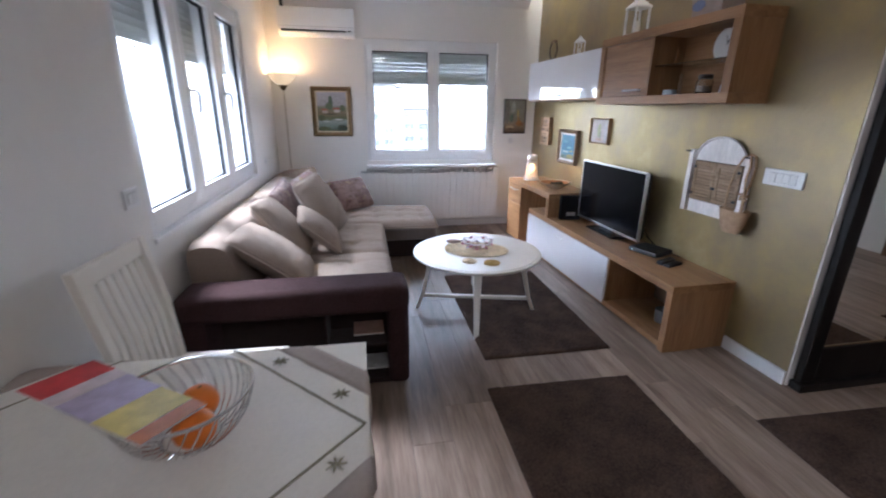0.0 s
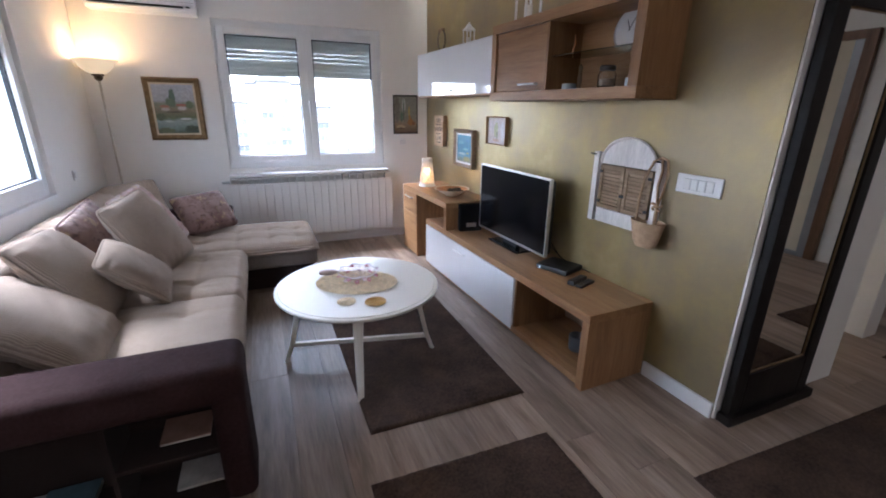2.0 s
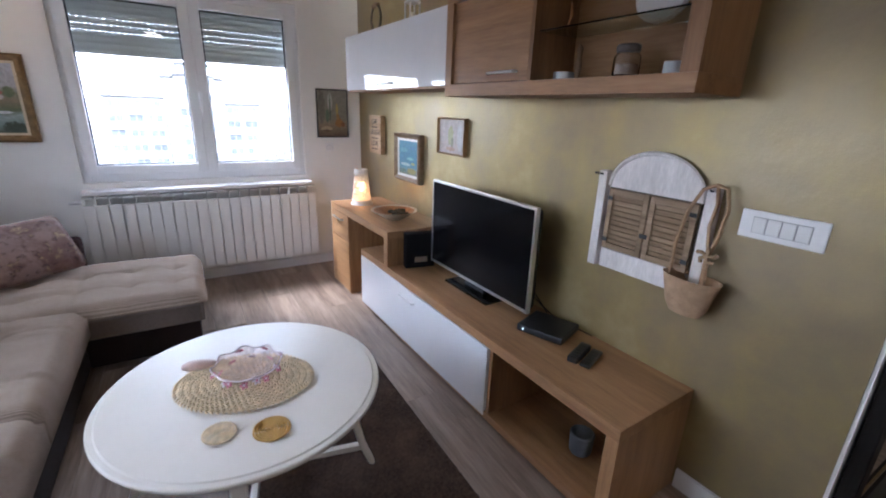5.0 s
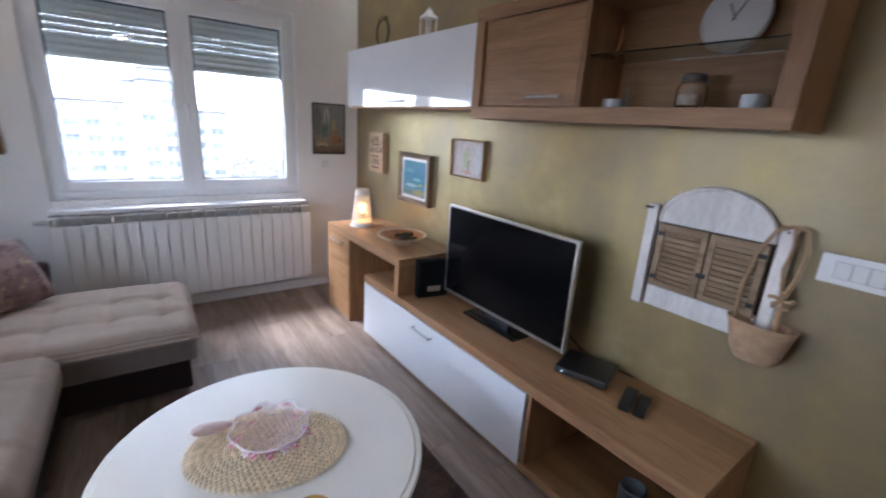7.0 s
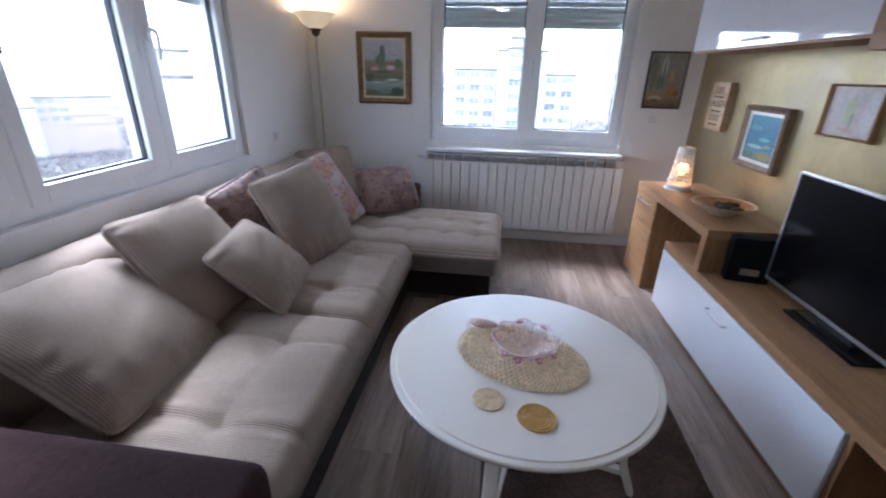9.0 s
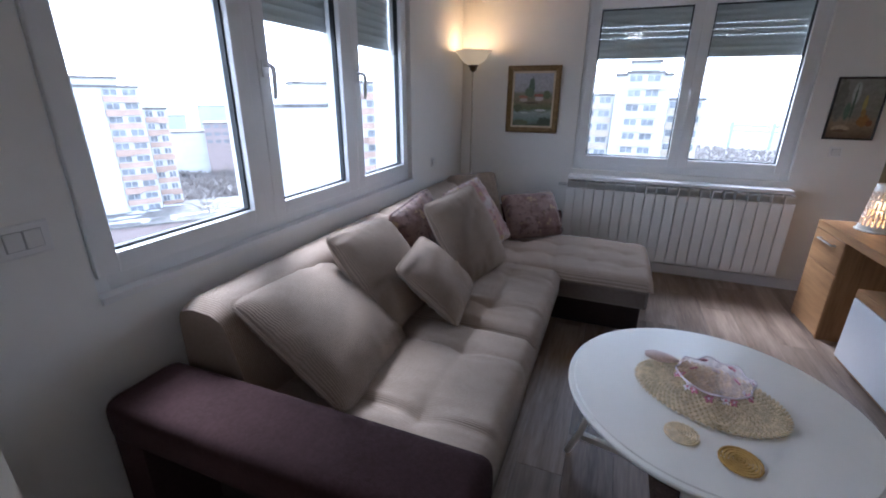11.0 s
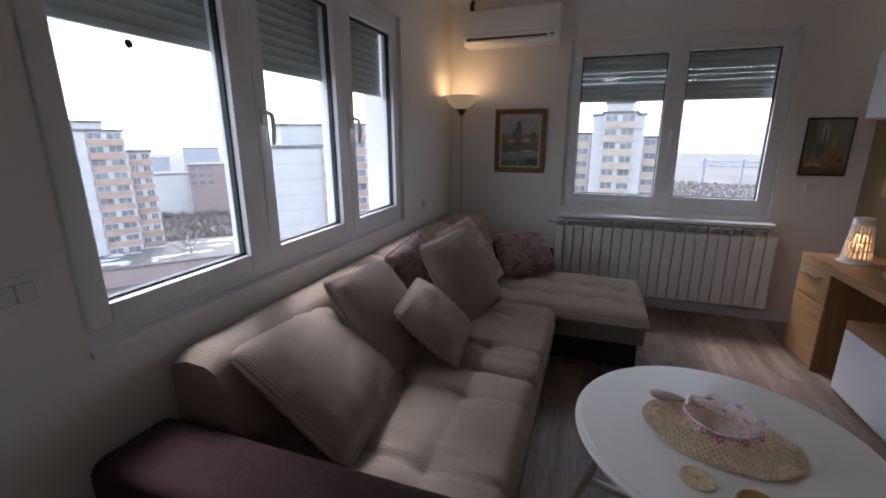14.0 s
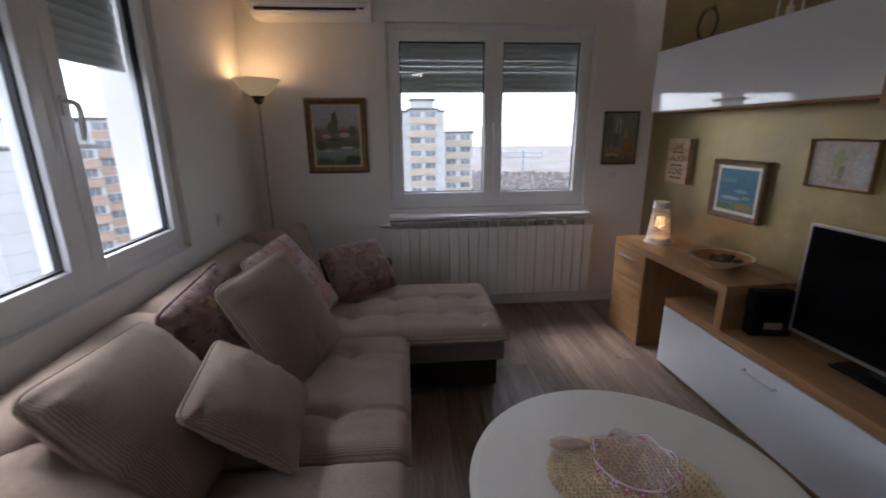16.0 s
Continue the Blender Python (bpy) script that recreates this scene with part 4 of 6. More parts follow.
picture(pose(2.908, YE, 1.396), 0.287, 0.417, 0.012, 0.02, plain("thin_black_frame", (0.02, 0.017, 0.015), 0.4), still, "still life painting in thin black frame")
sea = painting_material("blue_seascape_oil", [(0.0, (0.16, 0.17, 0.10)), (0.2, (0.10, 0.22, 0.26)), (0.3, (0.06, 0.19, 0.27)), (0.6, (0.05, 0.19, 0.29)), (1.0, (0.08, 0.24, 0.33))],
                        [(0.35, 0.30, 0.3, 0.05, (0.30, 0.42, 0.44)), (0.7, 0.12, 0.28, 0.1, (0.25, 0.23, 0.07)), (0.2, 0.10, 0.2, 0.07, (0.10, 0.16, 0.12)), (0.6, 0.48, 0.2, 0.05, (0.16, 0.38, 0.40)), (0.25, 0.72, 0.25, 0.07, (0.10, 0.28, 0.34)), (0.8, 0.8, 0.22, 0.06, (0.06, 0.19, 0.32)), (0.75, 0.34, 0.12, 0.04, (0.30, 0.33, 0.12))])
picture(on_gold(2.735, 1.10), 0.40, 0.36, 0.035, 0.05, SILVERF, sea, "blue seascape oil painting in deep bronze frame with silver liner", (plain("silver_liner", (0.62, 0.60, 0.56), 0.4, 0.3), 0.018))
vase = painting_material("pale_vase_pastel", [(0.0, (0.5, 0.40, 0.36)), (0.35, (0.55, 0.46, 0.40)), (0.6, (0.52, 0.45, 0.42)), (1.0, (0.58, 0.5, 0.44))],
                         [(0.45, 0.55, 0.13, 0.32, (0.45, 0.44, 0.24)), (0.52, 0.34, 0.06, 0.16, (0.30, 0.30, 0.20)), (0.82, 0.5, 0.14, 0.45, (0.60, 0.57, 0.56)), (0.15, 0.6, 0.10, 0.35, (0.60, 0.52, 0.48)), (0.45, 0.14, 0.22, 0.07, (0.48, 0.32, 0.24))])
picture(on_gold(2.16, 1.295), 0.315, 0.235, 0.011, 0.032, plain("light_wood_frame", (0.35, 0.20, 0.08), 0.5, var=0.2, scale=20), vase, "pale pastel vase picture in thin wooden frame")


def letters(parent, text, x, z, size, y, mat, name="lettering"):
    cu = bpy.data.curves.new(name, "FONT")
    cu.body, cu.size, cu.align_x, cu.align_y, cu.extrude = text, size, "CENTER", "CENTER", 0.0008
    tmp = bpy.data.objects.new("tmp", cu)
    scene.collection.objects.link(tmp)
    me = bpy.data.meshes.new_from_object(tmp.evaluated_get(bpy.context.evaluated_depsgraph_get()))
    bpy.data.objects.remove(tmp)
    me.materials.clear()
    me.materials.append(mat)
    ob = new(name, me)
    ob.parent = parent
    ob.matrix_basis = pose(x, y, z, 90, 0, 0)
    return ob


def wooden_sign():
    p = thing("wooden_sign", on_gold(3.30, 1.24), "pale wooden block sign reading live laugh love", "sign")
    part("block", box(bmesh.new(), (-0.115, -0.045, -0.157), (0.115, -0.001, 0.157), 0.002), wood("pale_pine", (0.36, 0.22, 0.11), (0.5, 0.34, 0.2), (0.58, 0.42, 0.27), "x", 0.6, 1.5), p)
    ink = plain("dark_ink", (0.03, 0.025, 0.02), 0.7, bump=0)
    for txt, z in (("LIVE", 0.105), ("LAUGH", 0.018), ("LOVE", -0.075)):
        letters(p, txt, 0.0, z, 0.062, -0.046, ink)
    for z in (0.063, -0.03, -0.118):
        part("script_line", boxes(((-0.06, -0.0466, z - 0.005), (-0.012, -0.045, z + 0.005)), ((0.0, -0.0466, z - 0.005), (0.06, -0.045, z + 0.005))), ink, p)


wooden_sign()


# ---- shutter ornament, basket, switches ----
WHITEWASH = plain("whitewashed_wood", (0.66, 0.62, 0.6), 0.75, var=0.25, scale=14, bump=0.3, stretch=(1, 1, 0.25))
SLATW = wood("weathered_slats", (0.16, 0.10, 0.055), (0.27, 0.185, 0.11), (0.36, 0.26, 0.17), "x", 0.7, 2.0)


def shutter_ornament():
    p = thing("shutter_ornament", on_gold(0.735, 1.02), "whitewashed arched window ornament with slatted wooden shutters", "wall ornament")
    W, B, T = 0.195, -0.205, 0.195
    # arched surround
    n = 20
    outer = [(-W, B)] + [(W * math.cos(math.pi - k * math.pi / n), T - 0.06 + 0.165 * math.sin(k * math.pi / n)) for k in range(n + 1)] + [(W, B)]
    inner_z = T - 0.045
    bm = bmesh.new()
    arch = [(W * math.cos(k * math.pi / n), inner_z + 0.15 * math.sin(k * math.pi / n)) for k in range(n + 1)]
    ring_mesh(bm, [[(x, y, z) for x, z in arch] for y in (-0.02, -0.001)])
    part("arch", bm, WHITEWASH, p)
    bm = tube(bmesh.new(), [(W * math.cos(k * math.pi / n), -0.02, inner_z + 0.005 + 0.15 * math.sin(k * math.pi / n)) for k in range(n + 1)], 0.009, 6)
    part("arch_rim", bm, WHITEWASH, p)
    part("lower_panel", box(bmesh.new(), (-W, -0.018, B), (W, -0.001, B + 0.085), 0.003), WHITEWASH, p)
    for s in (-1, 1):
        part("side_post", box(bmesh.new(), (s * 0.225 - 0.02, -0.035, B), (s * 0.225 + 0.02, -0.001, T + 0.02), 0.004), WHITEWASH, p)
    for s in (-1, 1):
        x0, x1 = (-W + 0.008, -0.003) if s < 0 else (0.003, W - 0.008)
        sh = part("shutter", boxes(((x0, -0.03, B + 0.09), (x0 + 0.022, -0.012, inner_z - 0.005)), ((x1 - 0.022, -0.03, B + 0.09), (x1, -0.012, inner_z - 0.005)), ((x0 + 0.022, -0.03, B + 0.09), (x1 - 0.022, -0.012, B + 0.115)), ((x0 + 0.022, -0.03, inner_z - 0.03), (x1 - 0.022, -0.012, inner_z - 0.005)), bev=0.002), SLATW, p)
        for k in range(10):
            z = B + 0.122 + k * 0.0212
            bm = box(bmesh.new(), (x0 + 0.022, -0.004, -0.009), (x1 - 0.022, 0.0, 0.013))
            bmesh.ops.rotate(bm, verts=bm.verts, matrix=Matrix.Rotation(radians(28), 3, "X"))
            bmesh.ops.translate(bm, verts=bm.verts, vec=(0, -0.017, z))
            part("slat", bm, SLATW, sh)
        for z in (B + 0.13, inner_z - 0.045):
            part("hinge", box(bmesh.new(), (s * (W - 0.02) - 0.012, -0.034, z - 0.008), (s * (W - 0.02) + 0.012, -0.03, z + 0.008)), RUBBER, sh)
    part("backing", box(bmesh.new(), (-W, -0.011, B + 0.085), (W, -0.001, inner_z)), plain("dark_backing", (0.06, 0.045, 0.03), 0.8), p)
    part("latch", box(bmesh.new(), (-0.016, -0.036, -0.03), (0.016, -0.03, -0.012), 0.002), RUBBER, p)
    for s in (-1, 1):
        part("peg", tube(bmesh.new(), [(s * 0.225, -0.035, T + 0.005), (s * 0.235, -0.075, T + 0.012)], 0.004, 6), RUBBER, p)


shutter_ornament()
STRAW = plain("natural_raffia", (0.36, 0.235, 0.135), 0.85, var=0.25, scale=30, bump=0.6, bscale=90, depth=0.003)


def hanging_basket():
    p = thing("hanging_basket", on_gold(0.505, 0.90), "small woven basket hung by raffia loops on a peg", "basket")
    prof = [(0.0, -0.13), (0.055, -0.13), (0.075, -0.1), (0.1, 0.0), (0.104, 0.012), (0.096, 0.01), (0.07, -0.09), (0.05, -0.118), (0.0, -0.118)]
    bm = lathe(bmesh.new(), prof, 24, (0, -0.062, 0), 0.55)
    part("bowl", bm, STRAW, p, "", 60)
    for pts in ([(-0.085, -0.055, 0.0), (-0.088, -0.05, 0.12), (-0.07, -0.048, 0.24), (-0.03, -0.048, 0.325), (0.01, -0.045, 0.345)],
                [(0.01, -0.045, 0.345), (0.045, -0.045, 0.335), (0.06, -0.045, 0.27), (0.052, -0.048, 0.18), (0.032, -0.05, 0.10)],
                [(0.012, -0.045, 0.345), (0.022, -0.042, 0.28), (0.012, -0.045, 0.2), (0.03, -0.05, 0.10)]):
        part("loop", tube(bmesh.new(), pts, 0.0065, 8), STRAW, p, "", 60)
    bm = bmesh.new()
    for k in range(5):
        a = k * math.tau / 5
        tube(bm, [(0.032, -0.055, 0.10), (0.032 + 0.024 * math.cos(a), -0.062, 0.10 + 0.02 * math.sin(a)), (0.032 + 0.036 * math.cos(a + 0.4), -0.055, 0.10 + 0.03 * math.sin(a + 0.4))], 0.007, 6)
    part("knot", bm, STRAW, p, "", 60)
    part("stem", tube(bmesh.new(), [(0.035, -0.055, -0.02), (0.032, -0.052, 0.1)], 0.010, 7), STRAW, p)


hanging_basket()


SWITCH = plain("rocker_plastic", (0.72, 0.71, 0.70), 0.3, var=0.03)
GAP = plain("switch_gap", (0.33, 0.33, 0.34), 0.6)


def switch_plate(m, w, h, keys, label):
    p = thing("switch_plate", m, label, "switch")
    part("plate", box(bmesh.new(), (-w / 2, -0.010, -h / 2), (w / 2, -0.0005, h / 2), 0.004), BASEB, p)
    kw = (w * 0.68) / keys
    part("gap", boxes(((-kw * keys / 2, -0.0106, -h * 0.29), (kw * keys / 2, -0.009, h * 0.29))), GAP, p)
    for k in range(keys):
        x = -kw * keys / 2 + kw * (k + 0.5)
        bm = box(bmesh.new(), (x - kw / 2 + 0.0022, -0.0145, -h * 0.27), (x + kw / 2 - 0.0022, -0.009, h * 0.27), 0.0015)
        part("rocker", bm, SWITCH, p)


switch_plate(on_gold(0.30, 1.133), 0.235, 0.092, 4, "white four-gang switch plate on the gold wall")
switch_plate(pose(0, 4.02, 1.105, 0, 0, 90), 0.12, 0.085, 2, "white switch plate on the white wall")
switch_plate(pose(2.87, YE, 1.10), 0.075, 0.075, 1, "small white blank plate on the white wall")
switch_plate(pose(0, 6.72, 0.95, 0, 0, 90), 0.075, 0.075, 1, "small white socket plate on the white wall")


# ---- things on the coffee table ----
TC = Vector((1.79, 4.945, 0.4805))
WEAVE = plain("woven_seagrass", (0.76, 0.61, 0.38), 0.6, var=0.3, scale=45, bump=0.5, bscale=200, depth=0.002)


def lathe_oval(a, b, h):
    bm = lathe(bmesh.new(), [(0, 0), (1, 0), (1, h), (0, h)], 40)
    bmesh.ops.scale(bm, vec=(a, b, 1), verts=bm.verts)
    return bm


def placemat():
    p = thing("placemat", pose(TC.x, TC.y, TC.z, 0, 0, -22), "oval braided seagrass placemat on the coffee table", "placemat")
    a, b, rows = 0.238, 0.18, 10
    # Sheet coloured darker than the straw so the braid's gaps look dark
    part("backing", lathe_oval(a - 0.010, b - 0.010, 0.0025), plain("dark_gap_backing", (0.46, 0.34, 0.17), 0.9), p)
    rnd = random.Random(4)
    for k in range(rows):
        f = (k + 0.55) / rows
        ra, rb = a * f, b * f
        pitch = 0.0165
        n = max(6, int(math.pi * (3 * (ra + rb) - math.sqrt((3 * ra + rb) * (ra + 3 * rb))) / pitch))
        bm = bmesh.new()
        for i in range(n):
            t = math.tau * (i + 0.5 * (k % 2)) / n
            c = Vector((ra * math.cos(t), rb * math.sin(t), 0.0055))
            d = Vector((-ra * math.sin(t), rb * math.cos(t), 0)).normalized()
            q = Vector((d.y, -d.x, 0))
            for side in (1, -1):
                # one straw loop, slanting into the row's middle
                ax = (d * 0.8 + q * (0.62 * side)).normalized()
                wd = Vector((ax.y, -ax.x, 0))
                o = c + q * (0.0056 * side) + d * (0.0036 * side) + Vector((0, 0, rnd.uniform(-0.0006, 0.0008)))
                ring_mesh(bm, [[o + ax * u + wd * (r_ * math.cos(v)) + Vector((0, 0, r_ * 0.7 * math.sin(v) + 0.0014 * (r_ / 0.0046))) for v in (0, 1.05, 2.1, 3.14, 4.7)] for u, r_ in ((-0.0118, 0.0013), (-0.0045, 0.0043), (0.004, 0.0046), (0.0118, 0.0014))])
        part("braid", bm, WEAVE, p, "", 60)


placemat()


def cut_glass():
    """Thin faceted glass: mostly clear, with bright gloss and a milky bloom."""
    m, nt, b = material("cut_glass")
    b.inputs["Base Color"].default_value, b.inputs["Roughness"].default_value = (0.86, 0.78, 0.80, 1), 0.06
    b.inputs["Specular IOR Level"].default_value, b.inputs["Coat Weight"].default_value = 0.9, 0.5
    v = coords(nt)
    bump_on(nt, b, noise_node(nt, v, 55.0, 2.0), 0.8, 0.006)
    tr = nt.nodes.new("ShaderNodeBsdfTransparent")
    tr.inputs["Color"].default_value = (0.985, 0.955, 0.965, 1)
    mx = nt.nodes.new("ShaderNodeMixShader")
    nt.links.new(ramp_node(nt, noise_node(nt, v, 48.0, 2.0), [(0.4, (0.05, 0.05, 0.05)), (0.64, (0.24, 0.24, 0.24))]), mx.inputs[0])
    nt.links.new(tr.outputs[0], mx.inputs[1])
    nt.links.new(b.outputs[0], mx.inputs[2])
    nt.links.new(mx.outputs[0], nt.nodes["Material Output"].inputs["Surface"])
    return m


def glass_bowl():
    p = thing("glass_bowl", pose(1.803, 4.962, TC.z + 0.0105), "clear cut-glass bowl with raised pink and white flowers", "bowl")
    n = 64

    def around(r, z, lobe):
        row = []
        for k in range(n):
            t = math.tau * k / n
            q = 1 + (0.045 * math.cos(8 * t) + 0.02 * math.cos(16 * t)) * lobe
            row.append((max(r, 1e-4) * q * math.cos(t), max(r, 1e-4) * q * math.sin(t), z + 0.005 * lobe * math.cos(8 * t)))
        return row
    prof = [(0.0, 0.0, 0), (0.055, 0.0, 0), (0.066, 0.004, 0.2), (0.092, 0.022, 0.5), (0.112, 0.046, 0.9), (0.118, 0.056, 1), (0.112, 0.058, 1), (0.104, 0.047, 0.9), (0.084, 0.027, 0.5), (0.055, 0.011, 0.1), (0.0, 0.009, 0)]
    part("bowl", ring_mesh(bmesh.new(), [around(*q) for q in prof]), cut_glass(), p, "", 40)
    pink = plain("pink_glass", (0.72, 0.27, 0.34), 0.1, var=0.35, scale=60, coat=0.6)
    frost = plain("frosted_petal", (0.86, 0.77, 0.79), 0.12, var=0.1, scale=60, coat=0.6)
    # flowers of five petals round the wall, pink hearts and frosted leaves
    for k in range(16):
        t = math.tau * (k + 0.3) / 16
        low = k % 2
        r, z = (0.117, 0.047) if not low else (0.096, 0.025)
        m = Matrix.Translation((r * math.cos(t), r * math.sin(t), z)) @ Matrix.Rotation(t, 4, "Z") @ Matrix.Rotation(radians(48), 4, "Y")
        bm = bmesh.new()
        for q in range(5):
            a = q * math.tau / 5 + k
            bmesh.ops.create_icosphere(bm, subdivisions=1, radius=0.0068, matrix=m @ Matrix.Translation((0.0085 * math.cos(a), 0.0085 * math.sin(a), 0.0)) @ Matrix.Rotation(a, 4, "Z") @ Matrix.Diagonal((1.15, 0.8, 0.45, 1)))
        fl = part("flower", bm, pink if k % 3 else frost, p, "", 180)
        bm = bmesh.new()
        bmesh.ops.create_icosphere(bm, subdivisions=1, radius=0.0045, matrix=m @ Matrix.Translation((0, 0, 0.002)))
        part("flower_heart", bm, frost if k % 3 else pink, fl, "", 180)
    part("rim", tube(bmesh.new(), [((0.116 + 0.0055 * math.cos(8 * t)) * math.cos(t), (0.116 + 0.0055 * math.cos(8 * t)) * math.sin(t), 0.058 + 0.005 * math.cos(8 * t)) for t in [k * math.tau / 64 for k in range(64)]], 0.0028, 6, True), frost, p, "frosted pale rim", 60)


glass_bowl()


def shell():
    bm = bmesh.new()
    rings = []
    for i in range(15):
        t = i / 14
        r = 0.028 * (math.sin(math.pi * min(1, 0.06 + t * 0.94)) ** 0.65) * (1 - 0.35 * t)
        row = []
        for k in range(18):
            a = math.tau * k / 18
            q = 1 + 0.05 * math.sin(5 * a + t * 12)
            row.append((-0.062 + 0.124 * t, r * q * math.cos(a), 0.026 + 0.78 * r * q * math.sin(a)))
        rings.append(row)
    ring_mesh(bm, rings)
    solo("sea_shell", bm, plain("pink_shell", (0.62, 0.47, 0.41), 0.35, var=0.2, scale=25, bump=0.2), pose(1.653, 5.08, TC.z + 0.0105, 0, 0, -8), "smooth pale pink sea shell on the placemat", "shell", smooth=180)


shell()


def coaster(x, y, r, mat, label, lace):
    p = thing("coaster", pose(x, y, TC.z), label, "coaster", "coasters on the coffee table")
    for k in range(6):
        f = r * (k + 0.7) / 6
        n = max(10, int(f * 900))
        pts = [((f + (0.002 if lace and i % 2 else 0)) * math.cos(math.tau * i / n), (f + (0.002 if lace and i % 2 else 0)) * math.sin(math.tau * i / n), 0.003 + 0.0015 * (i % 2)) for i in range(n)]
        part("ring", tube(bmesh.new(), pts, r / 13, 5, True), mat, p, "", 60)
    for k in range(12):
        a = math.tau * k / 12
        part("rib", tube(bmesh.new(), [(r * 0.1 * math.cos(a), r * 0.1 * math.sin(a), 0.0025), (r * 0.98 * math.cos(a + 0.25), r * 0.98 * math.sin(a + 0.25), 0.0025)], 0.0022, 5), mat, p)


coaster(1.683, 4.70, 0.048, WEAVE, "small round open-weave straw coaster", True)
coaster(1.827, 4.643, 0.056, plain("ochre_wood", (0.52, 0.31, 0.07), 0.6, var=0.2, scale=40, bump=0.4), "round ochre carved coaster", False)


# ---- things on the bench and desk ----
def cone_lamp():
    p = thing("table_lamp", pose(2.92, 6.76, 0.7005), "lit white conical table lamp with arch cut-outs", "lamp")
    R0, R1, H, C, R = 0.08, 0.05, 0.285, 40, 32
    bm = bmesh.new()
    g = [[bm.verts.new(((R0 + (R1 - R0) * j / R) * math.cos(math.tau * i / C), (R0 + (R1 - R0) * j / R) * math.sin(math.tau * i / C), H * j / R)) for i in range(C)] for j in range(R + 1)]
    for j in range(R):
        for i in range(C):
            jj, row = (j - 4) % 6, (j - 4) // 6
            ii = (i + 2 * (row % 2)) % 4
            hole = 4 <= j < R - 4 and ((jj < 4 and ii in (0, 2)) or (jj == 4 and ii in (0, 1, 2)))
            if not hole:
                bm.faces.new((g[j][i], g[j][(i + 1) % C], g[j + 1][(i + 1) % C], g[j + 1][i]))
    loose = [v for v in bm.verts if not v.link_faces]
    bmesh.ops.delete(bm, geom=loose, context="VERTS")
    bmesh.ops.recalc_face_normals(bm, faces=bm.faces)
    bmesh.ops.solidify(bm, geom=list(bm.faces), thickness=0.004)
    m, nt, b = material("white_ceramic_shade")
    b.inputs["Base Color"].default_value, b.inputs["Roughness"].default_value, b.inputs["Subsurface Weight"].default_value = (0.75, 0.72, 0.66, 1), 0.5, 0.0
    part("shade", bm, m, p)
    part("base", lathe(bmesh.new(), [(0, 0), (0.09, 0), (0.092, 0.006), (0.085, 0.01), (0.0, 0.01)], 32), m, p)
    bm = lathe(bmesh.new(), [(0.0, 0.1), (0.03, 0.12), (0.034, 0.15), (0.02, 0.185), (0.0, 0.19)], 16)
    part("bulb", bm, glow("warm_bulb", (1.0, 0.55, 0.2), BULB), p)


cone_lamp()
point_light("table_lamp_light", (2.92, 6.76, 0.79), LAMP2, (1.0, 0.47, 0.14), 0.02)


def wooden_bowl():
    p = thing("wooden_bowl", pose(2.95, 6.185, 0.7005), "shallow patterned wooden bowl with dried pods on the desk", "bowl")
    m = plain("bowl_outside", (0.58, 0.45, 0.31), 0.5, var=0.25, scale=22, bump=0.2)
    inside = plain("bowl_inside", (0.44, 0.17, 0.045), 0.45, var=0.45, scale=18, bump=0.2)
    part("lining", lathe(bmesh.new(), [(0, 0.0165), (0.058, 0.0185), (0.117, 0.0525), (0.145, 0.0632), (0.144, 0.0602), (0.117, 0.0492), (0.058, 0.0155), (0, 0.0145)], 40), inside, p, "orange brown lining", 40)
    part("bowl", lathe(bmesh.new(), [(0, 0), (0.06, 0), (0.065, 0.008), (0.13, 0.045), (0.165, 0.062), (0.167, 0.067), (0.155, 0.065), (0.12, 0.05), (0.06, 0.016), (0, 0.014)], 40), m, p, "", 40)
    rnd = random.Random(5)
    pod = plain("dried_pods", (0.07, 0.045, 0.02), 0.8, var=0.5, scale=40)
    for k in range(16):
        a, r = rnd.uniform(-1.9, 1.6), 0.095 * rnd.random() ** 0.6
        bm = bmesh.new()
        bmesh.ops.create_icosphere(bm, subdivisions=1, radius=0.017 + 0.008 * rnd.random(), matrix=Matrix.Translation((r * math.cos(a), r * math.sin(a), 0.036 + 0.015 * rnd.random())) @ Matrix.Diagonal((1.3, 0.8, 0.7, 1)))
        part("pod", bm, pod, p, "", 180)


wooden_bowl()
BLACKP = plain("black_plastic", (0.014, 0.014, 0.015), 0.38, var=0.15, bump=0.1, bscale=400)
m_ = pose(3.10, 4.742, 0.4605, 0, 0, 20)
stb = thing("set_top_box", m_, "black plastic set-top box on the bench", "set-top box")
part("case", box(bmesh.new(), (-0.10, -0.115, 0.004), (0.10, 0.115, 0.038), 0.008), BLACKP, stb)
part("foot", box(bmesh.new(), (-0.08, -0.09, 0.0), (0.08, 0.09, 0.004)), RUBBER, stb)
part("light", box(bmesh.new(), (-0.102, 0.08, 0.018), (-0.099, 0.084, 0.022)), glow("standby_light", (0.8, 1.0, 1.0), 0.4), stb)
rem = thing("remote_cradle", pose(3.08, 4.49, 0.4605, 0, 0, 20), "two black remote controls lying side by side", "remote control")
for s in (-1, 1):
    r_ = part("remote", box(bmesh.new(), (-0.085, s * 0.027 - 0.023, 0.0), (0.07, s * 0.027 + 0.023, 0.022 + 0.006 * s), 0.006), BLACKP, rem)
    for k in range(5):
        part("button_row", box(bmesh.new(), (-0.065 + k * 0.024, s * 0.027 - 0.014, 0.021 + 0.006 * s), (-0.053 + k * 0.024, s * 0.027 + 0.014, 0.0235 + 0.006 * s), 0.001), RUBBER, r_)
